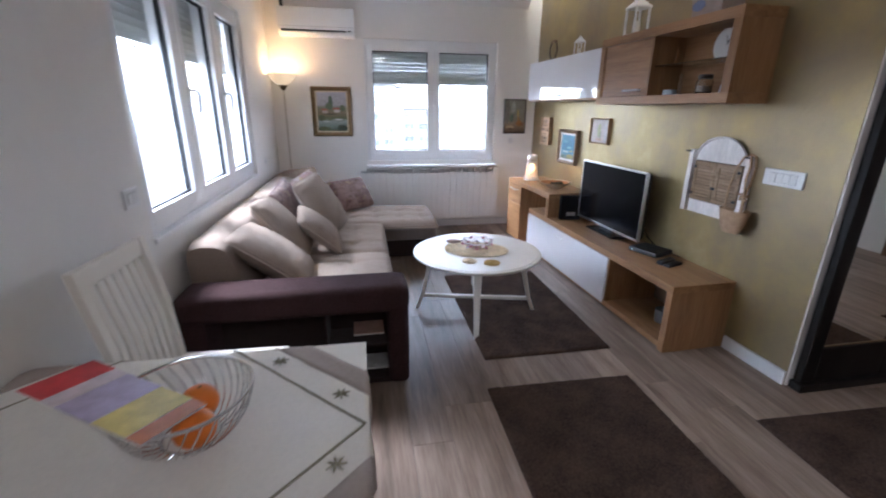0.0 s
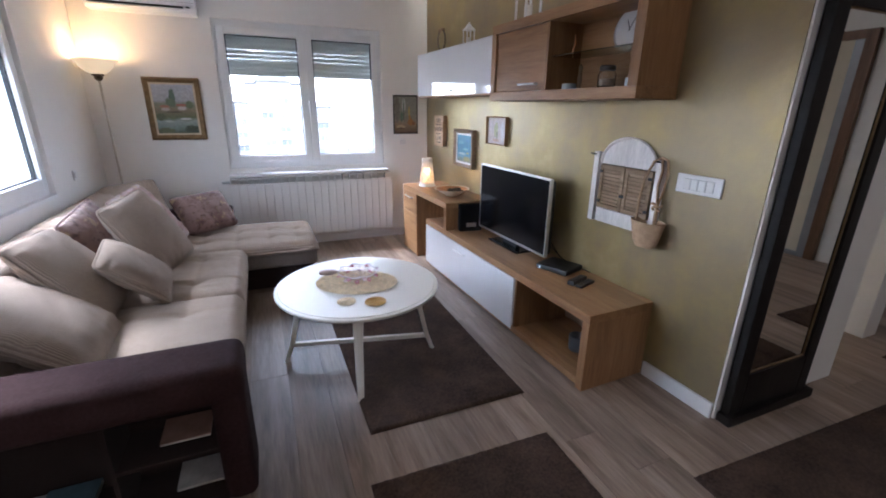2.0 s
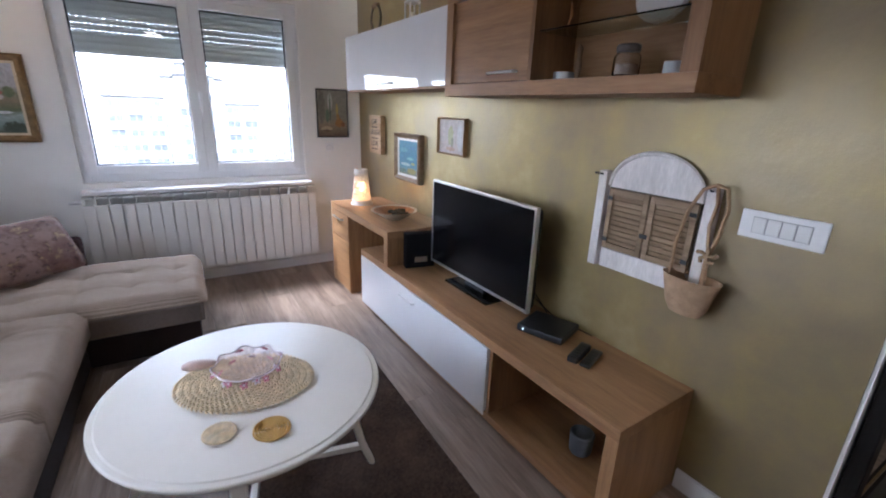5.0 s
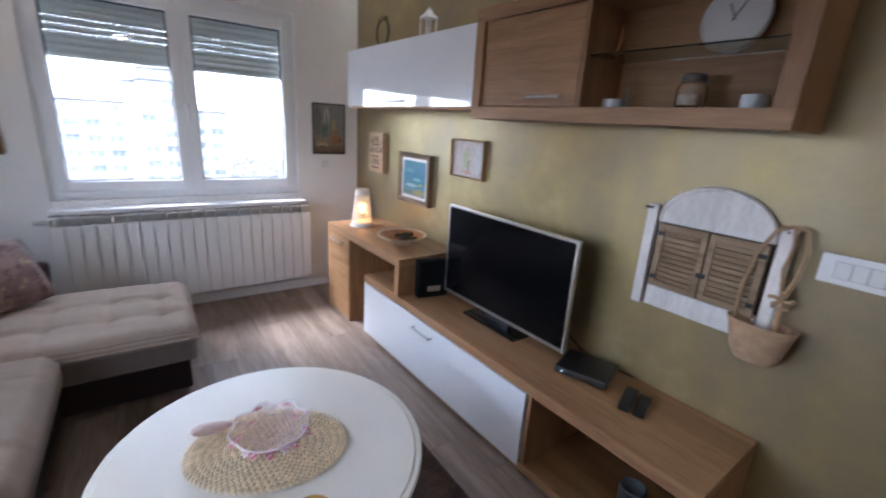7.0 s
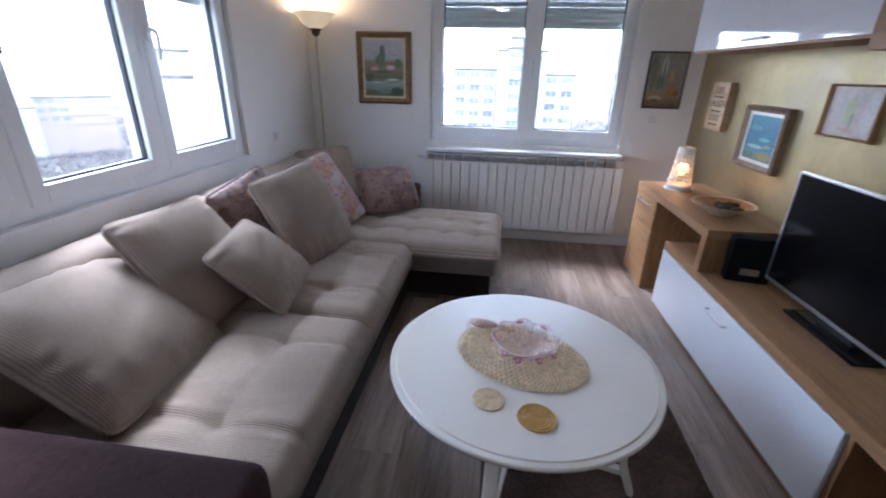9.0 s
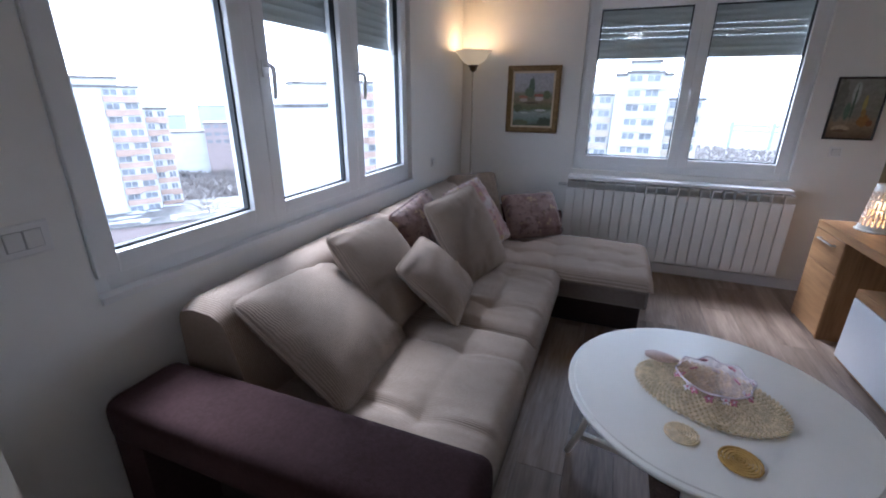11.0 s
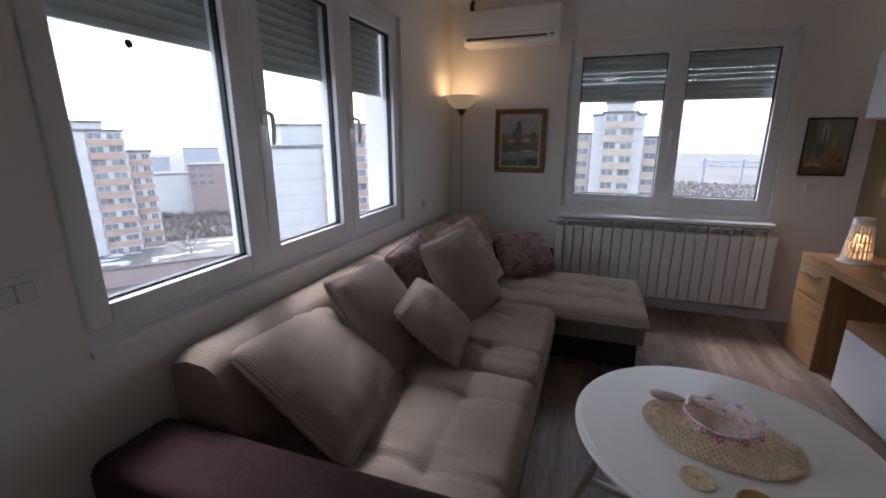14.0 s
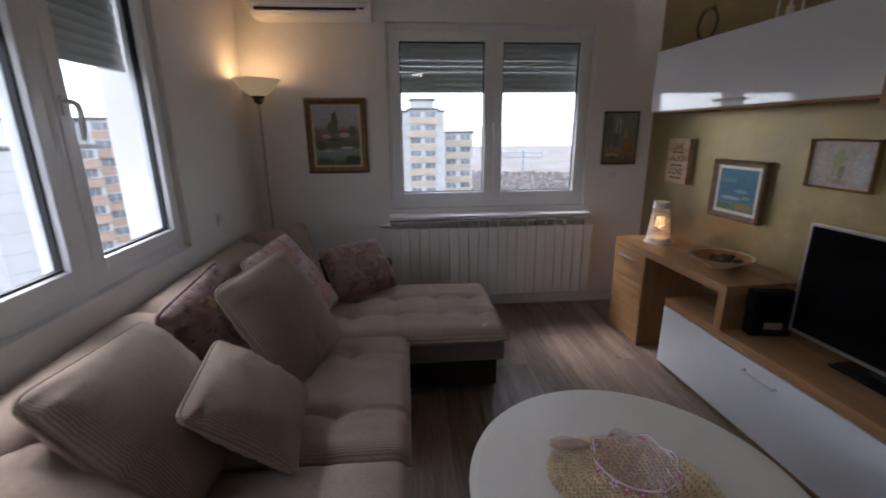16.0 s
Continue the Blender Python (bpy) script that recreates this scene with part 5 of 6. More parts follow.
solo("cable", tube(bmesh.new(), [(3.16, 5.0, 0.62), (3.19, 4.93, 0.55), (3.2, 4.86, 0.49), (3.17, 4.82, 0.485), (3.15, 4.8, 0.49)], 0.003, 6), RUBBER, pose(0, 0, 0), "thin black cable from television to box", "cable", smooth=60)
solo("cable", tube(bmesh.new(), [(3.18, 4.98, 0.56), (3.21, 4.9, 0.50), (3.22, 4.8, 0.468), (3.24, 4.7, 0.465), (3.245, 4.6, 0.467)], 0.003, 6), RUBBER, pose(0, 0, 0), "thin black cable lying behind the box", "cable", smooth=60)
pot = solo("small_pot", lathe(bmesh.new(), [(0, 0), (0.042, 0), (0.048, 0.01), (0.052, 0.095), (0.046, 0.1), (0.042, 0.09), (0.04, 0.012), (0, 0.012)], 28), plain("grey_pot", (0.12, 0.13, 0.14), 0.6), pose(3.02, 4.40, 0.0605), "small dark grey pot inside the bench niche", "pot", smooth=40)


# ---- things on and in the hung shelf ----
SZ = 1.528 + 0.4955
WHITEM = plain("white_painted_metal", (0.74, 0.74, 0.74), 0.4, var=0.06)


def lantern(v, z, w, h, x=-0.15):
    p = thing("lantern", at_tv(x, v, z), "white metal candle lantern on the hung units", "lantern", "white lanterns")
    b = h * 0.06
    part("base", box(bmesh.new(), (-w / 2, -w / 2, 0), (w / 2, w / 2, b), 0.002), WHITEM, p)
    for i in (-1, 1):
        for j in (-1, 1):
            part("post", box(bmesh.new(), (i * w * 0.42 - w * 0.045, j * w * 0.42 - w * 0.045, b), (i * w * 0.42 + w * 0.045, j * w * 0.42 + w * 0.045, h * 0.66)), WHITEM, p)
    part("eaves", box(bmesh.new(), (-w / 2, -w / 2, h * 0.66), (w / 2, w / 2, h * 0.71), 0.002), WHITEM, p)
    bm = ring_mesh(bmesh.new(), [[(s * i, s * j, z_) for i, j in ((-1, -1), (1, -1), (1, 1), (-1, 1))] for s, z_ in ((w * 0.46, h * 0.71), (w * 0.24, h * 0.83), (w * 0.2, h * 0.84), (w * 0.2, h * 0.9), (w * 0.1, h * 0.93))])
    part("roof", bm, WHITEM, p)
    part("ring", tube(bmesh.new(), [(0, w * 0.13 * math.cos(t), h * 0.95 + w * 0.13 * math.sin(t)) for t in [k * math.tau / 14 for k in range(14)]], w * 0.025, 5, True), WHITEM, p)
    part("candle", lathe(bmesh.new(), [(0, b), (w * 0.2, b), (w * 0.2, h * 0.36), (0, h * 0.36)], 16), plain("candle_wax", (0.75, 0.72, 0.66), 0.6), p, "", 40)


lantern(1.62, SZ, 0.135, 0.29)
lantern(2.46, 1.9725, 0.08, 0.18)


def ring_ornament():
    p = thing("ring_ornament", at_tv(-0.12, 3.08, 1.9725), "dark metal ring ornament on a wooden foot", "ornament")
    part("foot", box(bmesh.new(), (-0.03, -0.09, 0), (0.03, 0.09, 0.03), 0.006), SLATW, p)
    part("ring", tube(bmesh.new(), [(0, 0.085 * math.cos(t), 0.12 + 0.09 * math.sin(t)) for t in [k * math.tau / 28 for k in range(28)]], 0.008, 8, True), plain("aged_iron", (0.12, 0.10, 0.08), 0.6, 0.5), p, "", 60)
    part("cap", tube(bmesh.new(), [(0, -0.045, 0.205), (0, 0.0, 0.215), (0, 0.045, 0.205)], 0.016, 8), SLATW, p, "", 60)


ring_ornament()


def storage_basket():
    p = thing("storage_box", at_tv(-0.14, 0.86, SZ), "pale wooden box planter with blue oval label", "box")
    m = plain("greyed_wood_box", (0.34, 0.28, 0.24), 0.75, var=0.2, scale=18, bump=0.3)
    bm = ring_mesh(bmesh.new(), [[(s * i * 0.08, s * j * 0.125, z) for i, j in ((-1, -1), (1, -1), (1, 1), (-1, 1))] for s, z in ((0.9, 0), (1.0, 0.13))])
    part("box", bm, m, p)
    part("rim", boxes(((-0.083, -0.128, 0.125), (0.083, 0.128, 0.136)), bev=0.003), m, p)
    part("label", lathe(bmesh.new(), [(0, 0), (0.05, 0), (0.05, 0.003), (0, 0.003)], 24), plain("blue_label", (0.16, 0.2, 0.36), 0.6), p).matrix_basis = pose(-0.0775, 0.06, 0.07, 0, -87, 0) @ Matrix.Diagonal((0.6, 1, 1, 1))


storage_basket()


def shelf_clock():
    p = thing("shelf_clock", at_tv(-0.075, 0.80, 1.7795) @ pose(0, 0, 0, 0, 9, 0), "round white clock leaning on the glass shelf", "clock")
    bm = tube(bmesh.new(), [(-0.012, 0, 0.1), (0.012, 0, 0.1)], 0.1, 40)
    part("dial", bm, plain("clock_white", (0.76, 0.77, 0.78), 0.4, var=0.03), p)
    part("rim", tube(bmesh.new(), [(-0.012, 0.1 * math.cos(t), 0.1 + 0.1 * math.sin(t)) for t in [k * math.tau / 40 for k in range(40)]], 0.004, 6, True), PVC, p, "", 60)
    for a, ln in ((62, 0.075), (118, 0.052)):
        d = Vector((0, -math.cos(radians(a)) * ln, math.sin(radians(a)) * ln))
        part("clock_hand", tube(bmesh.new(), [Vector((-0.0135, 0, 0.1)) - d * 0.15, Vector((-0.0135, 0, 0.1)) + d], 0.002, 5), RUBBER, p)


shelf_clock()
NZ = 1.528 + 0.0585
jar = thing("glass_jar", at_tv(-0.13, 0.86, NZ), "glass clip-top jar with dark lid in the niche", "jar")
part("glass", lathe(bmesh.new(), [(0, 0), (0.042, 0), (0.048, 0.012), (0.048, 0.075), (0.036, 0.09), (0.033, 0.09), (0.044, 0.074), (0.044, 0.014), (0, 0.006)], 28), glass("jar_glass", (0.95, 0.97, 0.96), 0.02), jar, "", 40)
part("filling", lathe(bmesh.new(), [(0, 0.007), (0.041, 0.014), (0.041, 0.05), (0, 0.055)], 20), plain("shells_sand", (0.42, 0.32, 0.24), 0.8, var=0.4, scale=80), jar, "", 40)
part("lid", lathe(bmesh.new(), [(0, 0.092), (0.04, 0.092), (0.042, 0.096), (0.042, 0.112), (0.036, 0.118), (0, 0.118)], 24), plain("jar_lid", (0.10, 0.085, 0.075), 0.35, 0.4), jar, "dark metal lid", 40)
TINP = plain("zinc_tin", (0.42, 0.45, 0.47), 0.45, 0.5, var=0.15)
for v_, r_, h_, lab in ((1.14, 0.042, 0.036, "small zinc tin beside the divider"), (0.66, 0.036, 0.045, "small pale blue tin in the niche")):
    solo("small_tin", lathe(bmesh.new(), [(0, 0), (r_, 0), (r_ * 1.04, 0.004), (r_, h_), (r_ * 0.9, h_), (r_ * 0.9, 0.006), (0, 0.006)], 24), TINP, at_tv(-0.15, v_, NZ), lab, "tin", "small tins", smooth=40)
fig = solo("wooden_figurine", lathe(bmesh.new(), [(0, 0), (0.018, 0), (0.02, 0.01), (0.008, 0.02), (0.014, 0.06), (0.009, 0.10), (0.013, 0.13), (0, 0.15)], 14), SLATW, at_tv(-0.09, 1.12, NZ), "slim carved wooden stick ornament in the niche", "ornament", smooth=60)
solo("hanging_charm", tube(bmesh.new(), [(0, 0, 0), (0.004, 0.008, 0.02), (-0.004, 0.0, 0.04), (0.003, -0.006, 0.07), (0, 0, 0.12)], [0.004, 0.012, 0.006, 0.01, 0.002], 8), plain("copper_charm", (0.4, 0.18, 0.07), 0.4, 0.6), at_tv(-0.10, 1.185, 1.7795), "small copper charm hanging in the niche", "ornament", smooth=60)


# ---- mirror, wall clock, hall ----
def floor_mirror():
    p = thing("floor_mirror", pose(3.335, 3.685, 0), "tall standing mirror in black wooden frame", "mirror")
    W = 0.62
    part("stile", box(bmesh.new(), (0.0, -0.045, 0.03), (0.085, 0, 1.87), 0.006), BLACKW, p)
    part("stile", box(bmesh.new(), (W - 0.085, -0.045, 0.03), (W, 0, 1.87), 0.006), BLACKW, p)
    part("bottom_rail", box(bmesh.new(), (0.085, -0.045, 0.03), (W - 0.085, 0, 0.26), 0.004), BLACKW, p)
    part("plinth", box(bmesh.new(), (-0.025, -0.075, 0.0), (W + 0.025, 0, 0.05), 0.008), BLACKW, p)
    part("top_rail", box(bmesh.new(), (0.085, -0.045, 1.855), (W - 0.085, 0, 1.87)), BLACKW, p)
    part("cornice", ring_mesh(bmesh.new(), [[(x0 - e, -d, z), (x1 + e, -d, z), (x1 + e, 0, z), (x0 - e, 0, z)] for x0, x1, e, d, z in ((0, W, 0.0, 0.045, 1.87), (0, W, 0.008, 0.055, 1.90), (0, W, 0.03, 0.075, 1.93), (0, W, 0.03, 0.075, 1.955))]), BLACKW, p)
    part("glass", boxes(((0.085, -0.03, 0.26), (W - 0.085, -0.02, 1.855))), MIRROR, p)
    part("gilt_edge", boxes(((0.085, -0.034, 0.26), (0.092, -0.03, 1.855)), ((W - 0.092, -0.034, 0.26), (W - 0.085, -0.03, 1.855)), ((0.092, -0.034, 0.26), (W - 0.092, -0.03, 0.267)), ((0.092, -0.034, 1.848), (W - 0.092, -0.03, 1.855))), BRONZE, p)


floor_mirror()


def wall_clock():
    p = thing("wall_clock", pose(3.67, 3.69, 2.235), "round wooden wall clock with dark numerals", "clock")
    bm = tube(bmesh.new(), [(0, 0, 0), (0, -0.03, 0)], 0.25, 56)
    part("dial", bm, wood("clock_wood", (0.22, 0.13, 0.075), (0.33, 0.21, 0.13), (0.42, 0.29, 0.19), "x", 0.6, 1.0), p)
    part("rim", tube(bmesh.new(), [(0.25 * math.cos(t), -0.03, 0.25 * math.sin(t)) for t in [k * math.tau / 56 for k in range(56)]], 0.012, 8, True), BLACKW, p, "", 60)
    for k in range(1, 13):
        a = radians(90 - 30 * k)
        letters(p, str(k), 0.185 * math.cos(a), 0.185 * math.sin(a), 0.075, -0.031, RUBBER, "numeral")
    for a, ln in ((60, 0.15), (150, 0.1)):
        part("clock_hand", tube(bmesh.new(), [(0, -0.034, 0), (math.cos(radians(a)) * ln, -0.034, math.sin(radians(a)) * ln)], 0.004, 5), RUBBER, p)


wall_clock()


def hall_door():
    structure("wall_hall_stub", boxes(((5.05, 3.86, 0), (5.19, 4.6, CEI + 0.2))), WALL, "white wall end beside the hall door", "wall")
    d = thing("door_1", pose(5.05, 4.13, 0), "white hall door in a white casing", "door", kind="structure")
    part("casing", boxes(((-0.02, -0.27, 0), (0.0, -0.005, 2.1)), bev=0.004), BASEB, d)
    part("casing_head", boxes(((-0.03, -0.29, 2.1), (0.0, 0.47, 2.2)), bev=0.004), BASEB, d)
    part("door_leaf", boxes(((-0.045, 0.0, 0.008), (-0.005, 0.46, 2.09)), bev=0.003), BASEB, d)
    for z in (0.2, 1.08, 1.85):
        part("hinge", tube(bmesh.new(), [(-0.05, -0.002, z), (-0.05, -0.002, z + 0.1)], 0.008, 8), STEEL, d)


hall_door()


def wardrobe_door():
    d = thing("door_2", pose(XR, 1.80, 0), "cream sliding door in grey metal frame with brown jambs", "door", kind="structure")
    brown, metal = wood("brown_jamb", (0.10, 0.05, 0.025), (0.16, 0.085, 0.045), (0.22, 0.12, 0.07), "z"), plain("grey_metal", (0.30, 0.31, 0.33), 0.4, 0.6)
    for y0, y1 in ((0.0, 0.07), (0.45, 0.54)):
        part("jamb", box(bmesh.new(), (-0.06, y0, 0.0), (-0.001, y1, 2.2), 0.003), brown, d)
    part("head", box(bmesh.new(), (-0.06, 0.07, 2.12), (-0.001, 0.45, 2.2), 0.003), brown, d)
    for y0, y1 in ((0.07, 0.085), (0.37, 0.45)):
        part("stile", box(bmesh.new(), (-0.045, y0, 0.0), (-0.004, y1, 2.12), 0.003), metal, d)
    part("rail", box(bmesh.new(), (-0.045, 0.085, 0.0), (-0.004, 0.37, 0.05), 0.003), metal, d)
    part("panel", box(bmesh.new(), (-0.03, 0.085, 0.05), (-0.008, 0.37, 2.12)), plain("cream_panel", (0.62, 0.55, 0.42), 0.3, var=0.05), d)


wardrobe_door()


# ---- dining corner ----
def dining_table():
    t = thing("dining_table", pose(0.10, 2.2, 0), "white rectangular dining table beside the wall", "table")
    W, L, H = 0.875, 1.06, 0.757
    part("tabletop", box(bmesh.new(), (0, 0, H - 0.03), (W, L, H), 0.004), TABLEW, t)
    part("apron", boxes(((0.05, 0.05, H - 0.11), (W - 0.05, 0.07, H - 0.03)), ((0.05, L - 0.07, H - 0.11), (W - 0.05, L - 0.05, H - 0.03)), ((0.05, 0.07, H - 0.11), (0.07, L - 0.07, H - 0.03)), ((W - 0.07, 0.07, H - 0.11), (W - 0.05, L - 0.07, H - 0.03))), TABLEW, t)
    for x in (0.03, W - 0.09):
        for y in (0.03, L - 0.09):
            part("leg", box(bmesh.new(), (x, y, 0), (x + 0.06, y + 0.06, H - 0.03), 0.004), TABLEW, t)


dining_table()


def tablecloth():
    c = Vector((0.42, 2.87))
    t = thing("tablecloth", pose(0, 0, 0), "cream tablecloth with taupe bands laid crosswise", "tablecloth")

    def lay(a, b, lift):
        x, y = c.x + (a - b) * math.sqrt(0.5), c.y + (a + b) * math.sqrt(0.5)
        z = 0.7585 + lift
        d = max(0.0, x - 0.978)
        if d > 0:
            x, z = 0.980 + lift + 0.008 * math.sin(y * 40) * min(1, d * 8), z - d
        e = max(0.0, y - 3.264)
        if e > 0:
            y, z = 3.266 + lift, z - e
        x = max(x, 0.012)
        return x, y, z + 0.0012 * noise.noise(Vector((x * 25, y * 25, 1))) + 0.0022 * noise.noise(Vector((x * 7, y * 11, 4)))

    def patch(name, a0, a1, b0, b1, lift, mat):
        bm = bmesh.new()
        na, nb = max(2, round((a1 - a0) / 0.02)), max(2, round((b1 - b0) / 0.02))
        g = [[bm.verts.new(lay(a0 + (a1 - a0) * i / na, b0 + (b1 - b0) * j / nb, lift)) for j in range(nb + 1)] for i in range(na + 1)]
        for i in range(na):
            for j in range(nb):
                bm.faces.new((g[i][j], g[i + 1][j], g[i + 1][j + 1], g[i][j + 1]))
        bmesh.ops.recalc_face_normals(bm, faces=bm.faces)
        bmesh.ops.solidify(bm, geom=list(bm.faces), thickness=0.0012)
        part(name, bm, mat, t, "", 180)
    S = 0.545
    cream, taupe, olive = fabric("cream_cloth", (0.78, 0.75, 0.69), 0, sheen=0.1, var=0.06), fabric("taupe_band", (0.40, 0.34, 0.30), 0, sheen=0.1, var=0.1), fabric("olive_stitch", (0.26, 0.24, 0.17), 0, sheen=0.1)
    patch("cloth", -S, S, -S, S, 0.0, cream)
    for s in (-1, 1):
        lo, hi = sorted((s * S, s * (S - 0.075)))
        patch("border_band", lo, hi, -S, S, 0.002, taupe)
        patch("border_band", -S + 0.08, S - 0.08, lo, hi, 0.002, taupe)
        lo, hi = sorted((s * 0.392, s * 0.385))
        patch("stitch_line", lo, hi, -0.39, 0.39, 0.002, olive)
        patch("stitch_line", -0.385, 0.385, lo, hi, 0.002, olive)
    for k in range(4):
        for q in (-0.26, 0.0, 0.26):
            a, b = ((q, -0.43), (q, 0.43), (-0.43, q), (0.43, q))[k]
            bm = bmesh.new()
            for j in range(7):
                an = j * math.tau / 7 + k
                x, y, z = lay(a, b, 0.0045)
                tube(bm, [(x, y, z), (x + 0.012 * math.cos(an), y + 0.012 * math.sin(an), z), (x + 0.024 * math.cos(an), y + 0.024 * math.sin(an), z)], [0.001, 0.0035, 0.0008], 5)
            part("embroidery", bm, olive, t)


tablecloth()


def fruit_bowl():
    c = pose(0.577, 2.89, 0.7625)
    p = thing("wire_fruit_bowl", c, "chrome wire fruit bowl on the tablecloth", "bowl")
    R, H = 0.142, 0.12
    chrome = plain("chrome_wire", (0.7, 0.7, 0.7), 0.12, 1.0, var=0.03, bump=0)
    for r, z, w in ((R, H, 0.004), (0.06, 0.004, 0.003)):
        part("hoop", tube(bmesh.new(), [(r * math.cos(t), r * math.sin(t), z) for t in [k * math.tau / 48 for k in range(48)]], w, 6, True), chrome, p, "", 60)
    for k in range(34):
        a = math.tau * k / 34
        pts = []
        for j in range(7):
            u = j / 6
            r = 0.06 + (R - 0.06) * math.sin(u * math.pi / 2)
            an = a + 0.5 * u
            pts.append((r * math.cos(an), r * math.sin(an), 0.004 + (H - 0.004) * (1 - math.cos(u * math.pi / 2)) ** 0.8))
        part("wire", tube(bmesh.new(), pts, 0.0017, 5), chrome, p)
    peel = plain("orange_peel", (0.72, 0.19, 0.015), 0.45, var=0.1, scale=20, bump=0.35, bscale=320)
    for x, y, z, r in ((0.587, 2.938, 0.762 + 0.058, 0.042), (0.606, 2.846, 0.762 + 0.056, 0.044)):
        o = thing("orange", pose(x, y, z), "ripe orange lying in the wire bowl", "fruit", "oranges in the bowl")
        bm = bmesh.new()
        bmesh.ops.create_uvsphere(bm, u_segments=24, v_segments=16, radius=r, matrix=Matrix.Diagonal((1, 1, 0.94, 1)))
        part("peel", bm, peel, o, "", 180)
        part("stem_end", tube(bmesh.new(), [(0.006, 0, r * 0.93), (0.006, 0, r * 0.97)], 0.003, 6), plain("stem_green", (0.10, 0.11, 0.03), 0.8), o)


fruit_bowl()


def booklet():
    m = pose(0.452, 2.872, 0.893, -7, 6, -29)
    p = thing("magazine", m, "colourful folded magazine resting on the fruit bowl", "magazine")
    part("pages", box(bmesh.new(), (-0.17, -0.075, 0.0), (0.17, 0.075, 0.004), 0.001), plain("paper", (0.7, 0.68, 0.66), 0.5), p)
    for x0, x1, col in ((-0.17, -0.10, (0.55, 0.03, 0.03)), (-0.098, -0.06, (0.6, 0.52, 0.55)), (-0.058, 0.04, (0.42, 0.36, 0.52)), (0.042, 0.13, (0.62, 0.52, 0.16)), (0.132, 0.17, (0.5, 0.2, 0.1))):
        part("printed_panel", box(bmesh.new(), (x0, -0.075, 0.0042), (x1, 0.075, 0.0048)), plain("print_ink", col, 0.4, var=0.25, scale=25, bump=0), p)


booklet()


def chair():
    t = thing("dining_chair", pose(0.12, 3.37, 0, 0, 0, -2), "white wooden slat-back dining chair", "chair")
    W, D = 0.42, 0.46
    part("seat", box(bmesh.new(), (0.04, 0.0, 0.44), (0.04 + D, W, 0.475), 0.012), TABLEW, t)
    for y in (0.0, W - 0.035):
        part("back_post", ring_mesh(bmesh.new(), [[(x, y, z), (x + 0.03, y, z), (x + 0.03, y + 0.035, z), (x, y + 0.035, z)] for x, z in ((0.0, 0.0), (0.04, 0.44), (0.02, 0.72), (-0.03, 1.0))]), TABLEW, t)
        part("leg", ring_mesh(bmesh.new(), [[(x, y, z), (x + 0.035, y, z), (x + 0.035, y + 0.035, z), (x, y + 0.035, z)] for x, z in ((0.45, 0.0), (0.45, 0.44))]), TABLEW, t)
    part("top_rail", box(bmesh.new(), (-0.03, 0.035, 0.93), (0.0, W - 0.035, 1.0), 0.008), TABLEW, t)
    for k in range(7):
        y = 0.06 + k * 0.046
        part("slat", ring_mesh(bmesh.new(), [[(x, y, z), (x + 0.012, y, z), (x + 0.012, y + 0.024, z), (x, y + 0.024, z)] for x, z in ((0.05, 0.45), (0.03, 0.7), (-0.02, 0.94))]), TABLEW, t)
    part("apron", boxes(((0.06, 0.02, 0.37), (0.47, W - 0.02, 0.44))), TABLEW, t)


chair()

# magazines in the arm's shelf
rnd_b = random.Random(2)
for k, (x, z, w, col) in enumerate(((0.44, 0.101, 0.2, (0.08, 0.1, 0.13)), (0.45, 0.112, 0.21, (0.4, 0.38, 0.36)), (0.50, 0.1235, 0.16, (0.10, 0.16, 0.2)), (0.9, 0.316, 0.16, (0.30, 0.18, 0.14)), (0.92, 0.101, 0.18, (0.45, 0.44, 0.42)))):
    h = 0.22 if w < 0.05 else 0.01
    b_ = thing("magazine", pose(x, 4.09, z - 0.0005), "worn magazine lying in the sofa arm shelf", "magazine", "shelf magazines")
    part("pages", box(bmesh.new(), (0, 0, 0), (w, 0.14, h), 0.002), plain("paper_edge", (0.5, 0.48, 0.44), 0.8), b_)
    part("cover", box(bmesh.new(), (-0.001, -0.002, h), (w + 0.001, 0.141, h + 0.0015)) if h < 0.05 else box(bmesh.new(), (w, -0.002, 0), (w + 0.0015, 0.141, h)), plain("cover_ink", col, 0.4, var=0.3, scale=18), b_)


# ---- outside ----
EYE0 = Vector((1.3, 3.4, 1.5))


def out(az, dist, z=0.0):
    return Vector((EYE0.x + dist * math.sin(radians(az)), EYE0.y + dist * math.cos(radians(az)), z))


G = -28.0
PANELW = plain("white_concrete_panels", (0.55, 0.55, 0.545), 0.85, var=0.1, scale=0.3, bump=0.1, bscale=4)
# Orange, ochre, cladding and far glass are paled in colour for haze
ORANGE = plain("orange_render", (0.45, 0.325, 0.26), 0.85, var=0.18, scale=0.4)
OCHRE = plain("ochre_render", (0.49, 0.42, 0.33), 0.85, var=0.18, scale=0.4)
BRICKP = plain("red_brown_cladding", (0.34, 0.275, 0.26), 0.85, var=0.12, scale=0.3)
PANEF = plain("far_window_glass", (0.22, 0.235, 0.255), 0.15, var=0.5, scale=0.6, bump=0)
JOINT = plain("pale_joint", (0.42, 0.42, 0.42), 0.9, var=0.1)
# Distance haze is painted into the bluish colour of the far blocks
HAZE_PAINT = plain("haze_painted_concrete", (0.40, 0.43, 0.46), 0.9, var=0.12, scale=0.1)
ROOFG = plain("grey_roofing", (0.15, 0.14, 0.13), 0.9, var=0.6, scale=0.5)


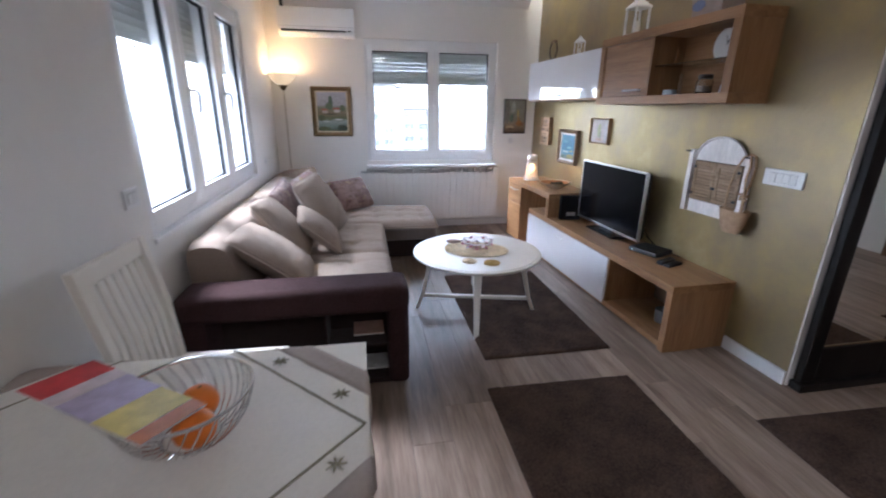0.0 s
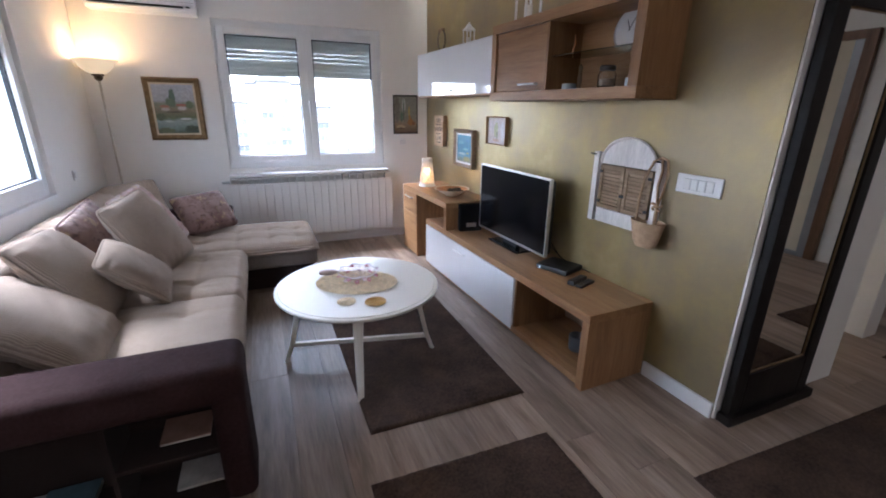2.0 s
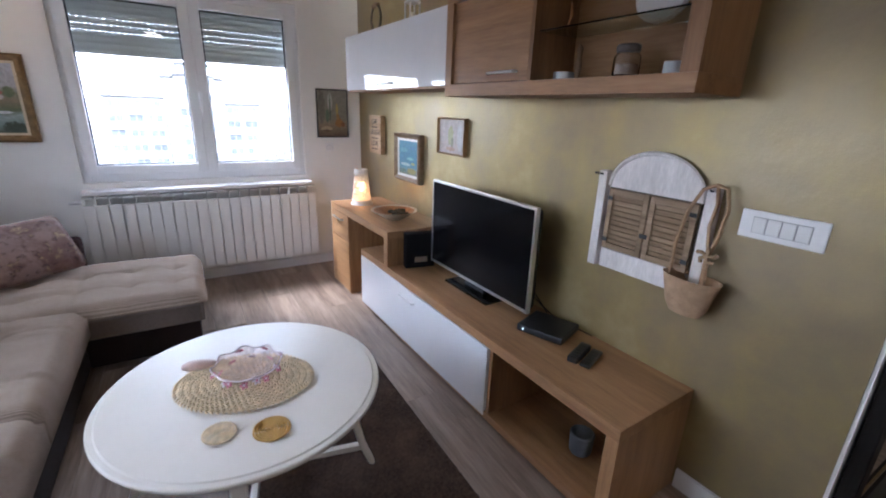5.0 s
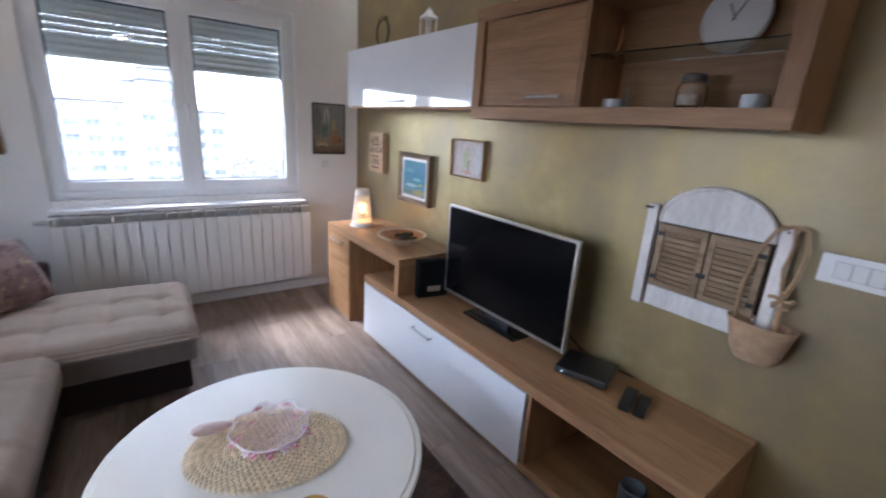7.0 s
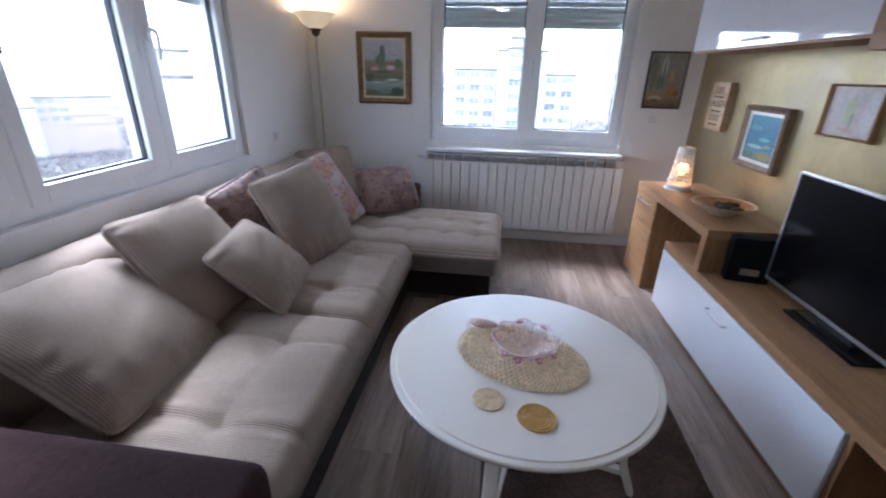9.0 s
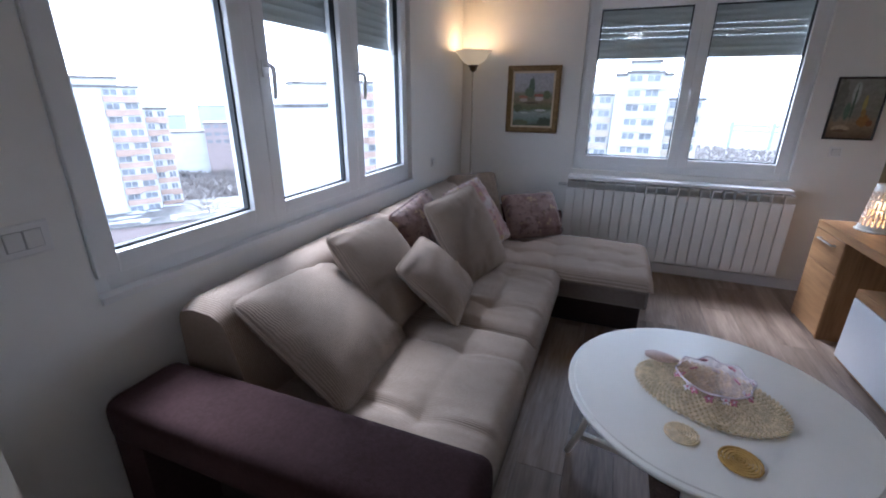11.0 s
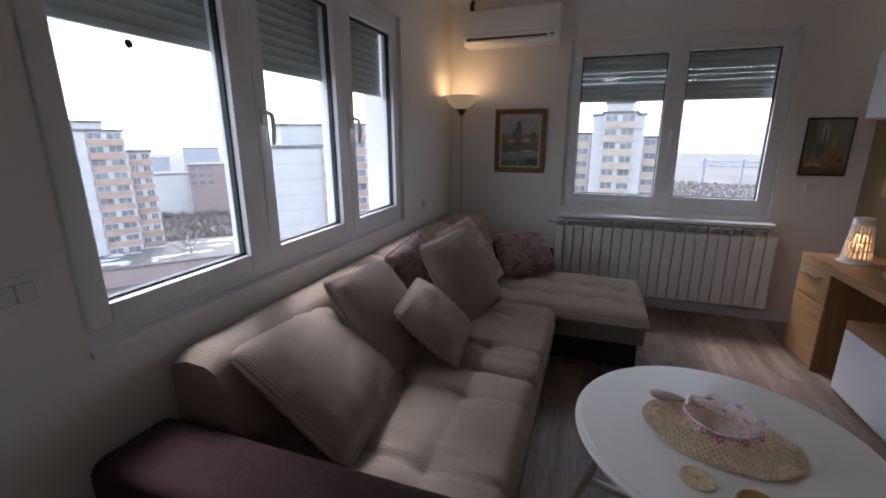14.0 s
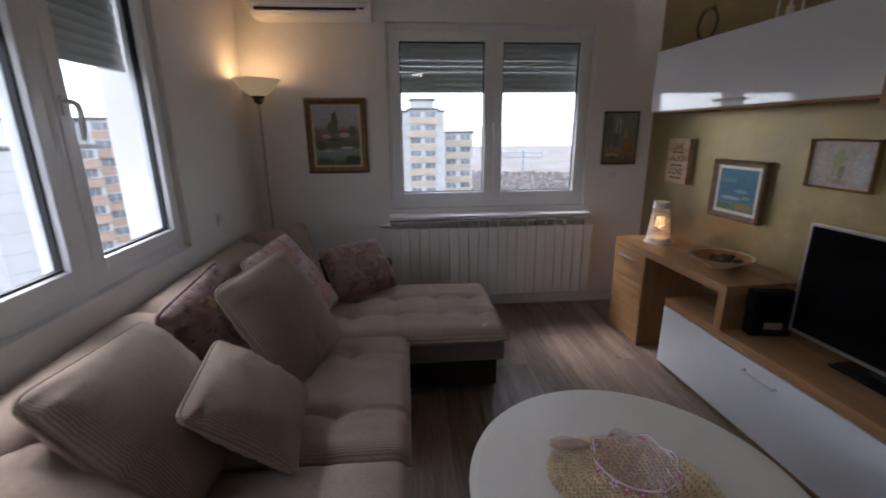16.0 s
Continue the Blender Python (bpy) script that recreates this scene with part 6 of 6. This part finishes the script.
def tower(name, place, turn, blocks, label):
    """A block of flats. blocks: (x0, x1, depth, setback, top, kind, infill), fronts facing local -y."""
    t = thing(name, pose(place.x, place.y, G, 0, 0, turn), label, "building", kind="structure")
    for x0, x1, depth, back, top, kind, infill in blocks:
        hgt = top - G
        w = part("wall", boxes(((x0, back, 0), (x1, back + depth, hgt))), {"brick": BRICKP, "far": HAZE_PAINT}.get(kind, PANELW), t)
        part("roof", boxes(((x0 - 0.3, back - 0.3, hgt), (x1 + 0.3, back + depth + 0.3, hgt + 0.5))), ROOFG, t)
        if kind in ("flank", "far"):
            n = int(hgt / 2.8)
            bm = bmesh.new()
            for k in range(1, n + 1):
                box(bm, (x0, back - 0.04, hgt - k * 2.8), (x1, back - 0.005, hgt - k * 2.8 + 0.12))
            j = part("panel_joint", bm, JOINT, t)
            tagged(j, kind="stuff")
            continue
        n = min(14, int(hgt / 2.8))
        bays = max(1, round((x1 - x0) / 3.0))
        bw = (x1 - x0) / bays
        for k in range(n):
            z = hgt - 2.8 * (k + 1)
            if kind == "brick" and k > 2:
                break
            part("spandrel", boxes(((x0 + 0.15, back - 0.25, z), (x1 - 0.15, back - 0.003, z + 1.15))), infill, w)
            for b in range(bays if kind != "brick" else bays // 2):
                a = x0 + b * bw
                if kind != "brick" and ((b + k) % 3 == 1 or bays == 1):
                    part("balcony", boxes(((a + 0.1, back - 1.1, z - 0.1), (a + bw - 0.1, back - 0.26, z + 0.05)), ((a + 0.1, back - 1.1, z + 0.05), (a + bw - 0.1, back - 1.02, z + 1.0))), infill, w)
                fr = part("window", boxes(((a + 0.35, back - 0.06, z + 1.2), (a + bw - 0.35, back - 0.003, z + 2.6))), PANELW if kind != "brick" else BRICKP, w)
                for q in range(2):
                    u0 = a + 0.45 + q * (bw - 0.9) / 2
                    part("pane", boxes(((u0, back - 0.09, z + 1.3), (u0 + (bw - 0.9) / 2 - 0.12, back - 0.061, z + 2.5))), PANEF, fr)
    return t


# tower facing the north window
tower("apartment_tower", out(2.5, 100), 0, [(-5.6, -3.6, 12, 0.8, 5.6, "flank", OCHRE), (-3.6, 3.0, 14, 0.0, 6.0, "flats", OCHRE), (3.0, 4.6, 12, 0.6, 5.6, "flank", OCHRE), (4.8, 11.5, 12, 4.0, 1.0, "flats", OCHRE), (-15.5, -5.8, 12, 5.0, 1.8, "flats", OCHRE), (-3.0, 2.4, 6, 3.0, 8.2, "flank", OCHRE)], "tall white and ochre block of flats with balconies")
# towers beyond the west window
tower("apartment_tower", out(-58.2, 118), 62, [(-15, -9, 12, 3.0, 1.5, "flats", ORANGE), (-7.0, -0.5, 13, 0.0, 2.6, "flank", ORANGE), (-0.5, 6.2, 13, 0.6, 2.6, "flats", ORANGE), (6.6, 11.2, 12, 4.0, -2.0, "flats", ORANGE), (-5, 3, 6, 3.0, 4.4, "flank", ORANGE)], "tall white and orange block of flats with balconies")
tower("apartment_tower", out(-37.2, 84), 50, [(-7.0, 3.4, 12, 0.0, -0.6, "flank", ORANGE), (3.4, 6.0, 12, -0.4, -0.5, "flats", ORANGE), (-2.4, 7.5, 8, 5.0, 3.4, "flank", ORANGE), (6.4, 13.5, 12, 2.5, 3.6, "flats", ORANGE)], "white slab block of flats with orange corner strip")
tower("brick_building", out(-46.5, 190), 46, [(-11, 9, 14, 0.0, -9.2, "brick", BRICKP), (-34, -11, 14, 3.0, -12.5, "flank", BRICKP)], "low brown brick-clad building among trees")
rnd_o = random.Random(11)
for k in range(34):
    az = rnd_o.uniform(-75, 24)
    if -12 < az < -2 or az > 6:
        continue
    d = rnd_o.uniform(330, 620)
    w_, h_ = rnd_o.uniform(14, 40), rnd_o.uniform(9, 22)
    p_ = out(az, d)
    tower("far_building", p_, -az, [(-w_ / 2, w_ / 2, 12, 0, G + h_, "far", OCHRE)], "distant block of flats, haze painted into its colour")

# flat snowy roof below the west window
low = thing("low_building", pose(*out(-51, 118, G), 0, 0, 50), "low flat-roofed building with patches of snow", "building", kind="structure")
part("wall", boxes(((-26, -14, 0), (22, 6, 3.6))), BRICKP, low)
part("roof", boxes(((-26.4, -14.4, 3.6), (22.4, 6.4, 4.0))), ROOFG, low)
snow = plain("snow", (0.62, 0.63, 0.66), 0.8, var=0.05, scale=1.0)
for k in range(36):
    x, y, a, b = rnd_o.uniform(-24, 18), rnd_o.uniform(-13, 4), rnd_o.uniform(0.5, 3.6), rnd_o.uniform(0.3, 1.1)
    bm = bmesh.new()
    reach = [1 + 0.7 * noise.noise(Vector((k * 3.1, math.cos(q * math.tau / 22) * 1.7, math.sin(q * math.tau / 22) * 1.7))) for q in range(22)]
    ring_mesh(bm, [[(x + a * f * reach[q] * math.cos(q * math.tau / 22), y + b * f * reach[q] * math.sin(q * math.tau / 22), z) for q in range(22)] for f, z in ((1.0, 4.0), (0.9, 4.05), (0.3, 4.09))])
    part("snow_patch", bm, snow, low)

BARK = plain("grey_bark", (0.16, 0.13, 0.105), 0.9, var=0.25, scale=3)
# Twig brown is greyed in its colour to suggest distance haze
TWIG = plain("brown_twigs", (0.235, 0.21, 0.195), 0.9, var=0.1, scale=2)


def bare_tree(place, h, seed):
    rnd = random.Random(seed)
    t = thing("bare_tree", pose(*place), "leafless winter tree with spreading twigs", "tree", "winter trees")
    trunk, limbs, twigs = bmesh.new(), bmesh.new(), bmesh.new()
    tube(trunk, [(0, 0, 0), (0.1, 0, h * 0.2), (0.0, 0.1, h * 0.42), (0.1, 0.0, h * 0.7)], [0.22, 0.17, 0.12, 0.04], 7)
    for k in range(13):
        z = h * rnd.uniform(0.25, 0.7)
        a, ln = rnd.random() * 6.28, h * rnd.uniform(0.22, 0.36)
        d = Vector((math.cos(a), math.sin(a), rnd.uniform(0.6, 1.3))).normalized()
        p0 = Vector((0, 0, z))
        p1, p2 = p0 + d * ln * 0.5 + Vector((0, 0, -0.1)), p0 + d * ln
        tube(limbs, [p0, p1, p2], [0.07, 0.045, 0.015], 5)
        for q in range(11):
            s = p0.lerp(p2, rnd.uniform(0.3, 1.0))
            e = s + (d + Vector((rnd.uniform(-1, 1), rnd.uniform(-1, 1), rnd.uniform(-0.3, 1)))).normalized() * h * rnd.uniform(0.07, 0.17)
            tube(twigs, [s, (s + e) / 2 + Vector((0, 0, 0.06)), e], [0.022, 0.015, 0.006], 4)
    tr = part("trunk", trunk, BARK, t)
    part("limbs", limbs, BARK, tr)
    tagged(part("crown", twigs, TWIG, t), kind="stuff")
    return t


for k, (az, d, h) in enumerate(((-50.8, 108, 11), (-47, 126, 10), (-53.5, 130, 9), (-44, 120, 9), (-48.5, 150, 10), (-43, 140, 11), (-30, 60, 9), (14, 110, 9), (20, 120, 10), (-66, 90, 9))):
    bare_tree(out(az, d, G), h, 30 + k)


def woods():
    """Far brush and woods: many small tilted twig tufts, joined."""
    rnd = random.Random(8)
    bm = bmesh.new()
    for k in range(13000):
        az = rnd.uniform(-78, -38) if k % 4 else rnd.uniform(8, 26)
        d = rnd.uniform(135, 320)
        p = out(az, d, G)
        h = rnd.uniform(0.7, 2.6)
        for q in range(3):
            o = Vector((rnd.uniform(-0.8, 0.8), rnd.uniform(-0.8, 0.8), 0))
            tip = p + o * 1.6 + Vector((0, 0, h * rnd.uniform(0.7, 1.1)))
            vs = [bm.verts.new(p + o * 0.4), bm.verts.new(p + o * 1.4 + Vector((rnd.uniform(-0.5, 0.5), rnd.uniform(-0.5, 0.5), h * 0.6))), bm.verts.new(tip), bm.verts.new(p + o * 0.9 + Vector((rnd.uniform(-0.5, 0.5), rnd.uniform(-0.5, 0.5), h * 0.5)))]
            bm.faces.new(vs)
    ob = part("winter_woods", bm, TWIG)
    tagged(ob, "brown leafless brush and woods in the distance", "woods", kind="stuff")


woods()


def gantry():
    p = thing("gantry_crane", pose(*out(14.6, 330, G), 0, 0, -14), "distant steel lattice gantry", "crane", kind="structure")
    # Gantry steel is paled and blued in its colour to stand for haze
    steel = plain("haze_painted_steel", (0.32, 0.36, 0.40), 0.7)
    bm = bmesh.new()
    H = 10.6
    for z in (H, H + 3.2):
        tube(bm, [(-18, 0, z), (18, 0, z)], 0.32, 5)
    for k in range(10):
        x = -18 + 4 * k
        tube(bm, [(x, 0, H), (x, 0, H + 3.2)], 0.22, 4)
        if k < 9:
            tube(bm, [(x, 0, H), (x + 4, 0, H + 3.2)], 0.2, 4)
    part("girder", bm, steel, p)
    for x in (-17, 4):
        part("tower_leg", tube(bmesh.new(), [(x, 0, 0), (x, 0, H + 5)], 0.9, 6), steel, p)


gantry()


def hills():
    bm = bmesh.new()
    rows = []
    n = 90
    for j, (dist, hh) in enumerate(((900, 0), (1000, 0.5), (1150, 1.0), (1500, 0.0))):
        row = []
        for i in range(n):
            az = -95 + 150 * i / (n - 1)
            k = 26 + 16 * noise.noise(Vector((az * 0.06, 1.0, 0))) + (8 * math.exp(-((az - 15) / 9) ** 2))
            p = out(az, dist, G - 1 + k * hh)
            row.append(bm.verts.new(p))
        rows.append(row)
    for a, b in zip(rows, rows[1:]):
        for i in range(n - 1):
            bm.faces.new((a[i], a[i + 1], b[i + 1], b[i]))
    # Hills carry the horizon's haze in their pale bluish colour
    structure("backdrop_hills", bm, plain("haze_painted_hills", (0.51, 0.54, 0.58), 0.95, var=0.06, scale=0.01, bump=0), "winter hills on the horizon, paled by painted haze", "hills", 60)


hills()


def ground():
    m, nt, b = material("winter_ground")
    v = coords(nt)
    n1, n2 = noise_node(nt, v, 0.035, 4.0), noise_node(nt, v, 0.25, 4.0)
    fac = math_node(nt, "ADD", math_node(nt, "MULTIPLY", n1, 0.6), math_node(nt, "MULTIPLY", n2, 0.4))
    nt.links.new(ramp_node(nt, fac, [(0.4, (0.14, 0.123, 0.11)), (0.56, (0.19, 0.175, 0.163)), (0.68, (0.30, 0.30, 0.305))]), b.inputs["Base Color"])
    b.inputs["Roughness"].default_value = 0.95
    structure("ground", boxes(((-3000, -3000, -28.4), (3000, 3000, -28.0))), m, "winter ground with grass, asphalt and snow patches", "ground")


ground()

lay_floor()
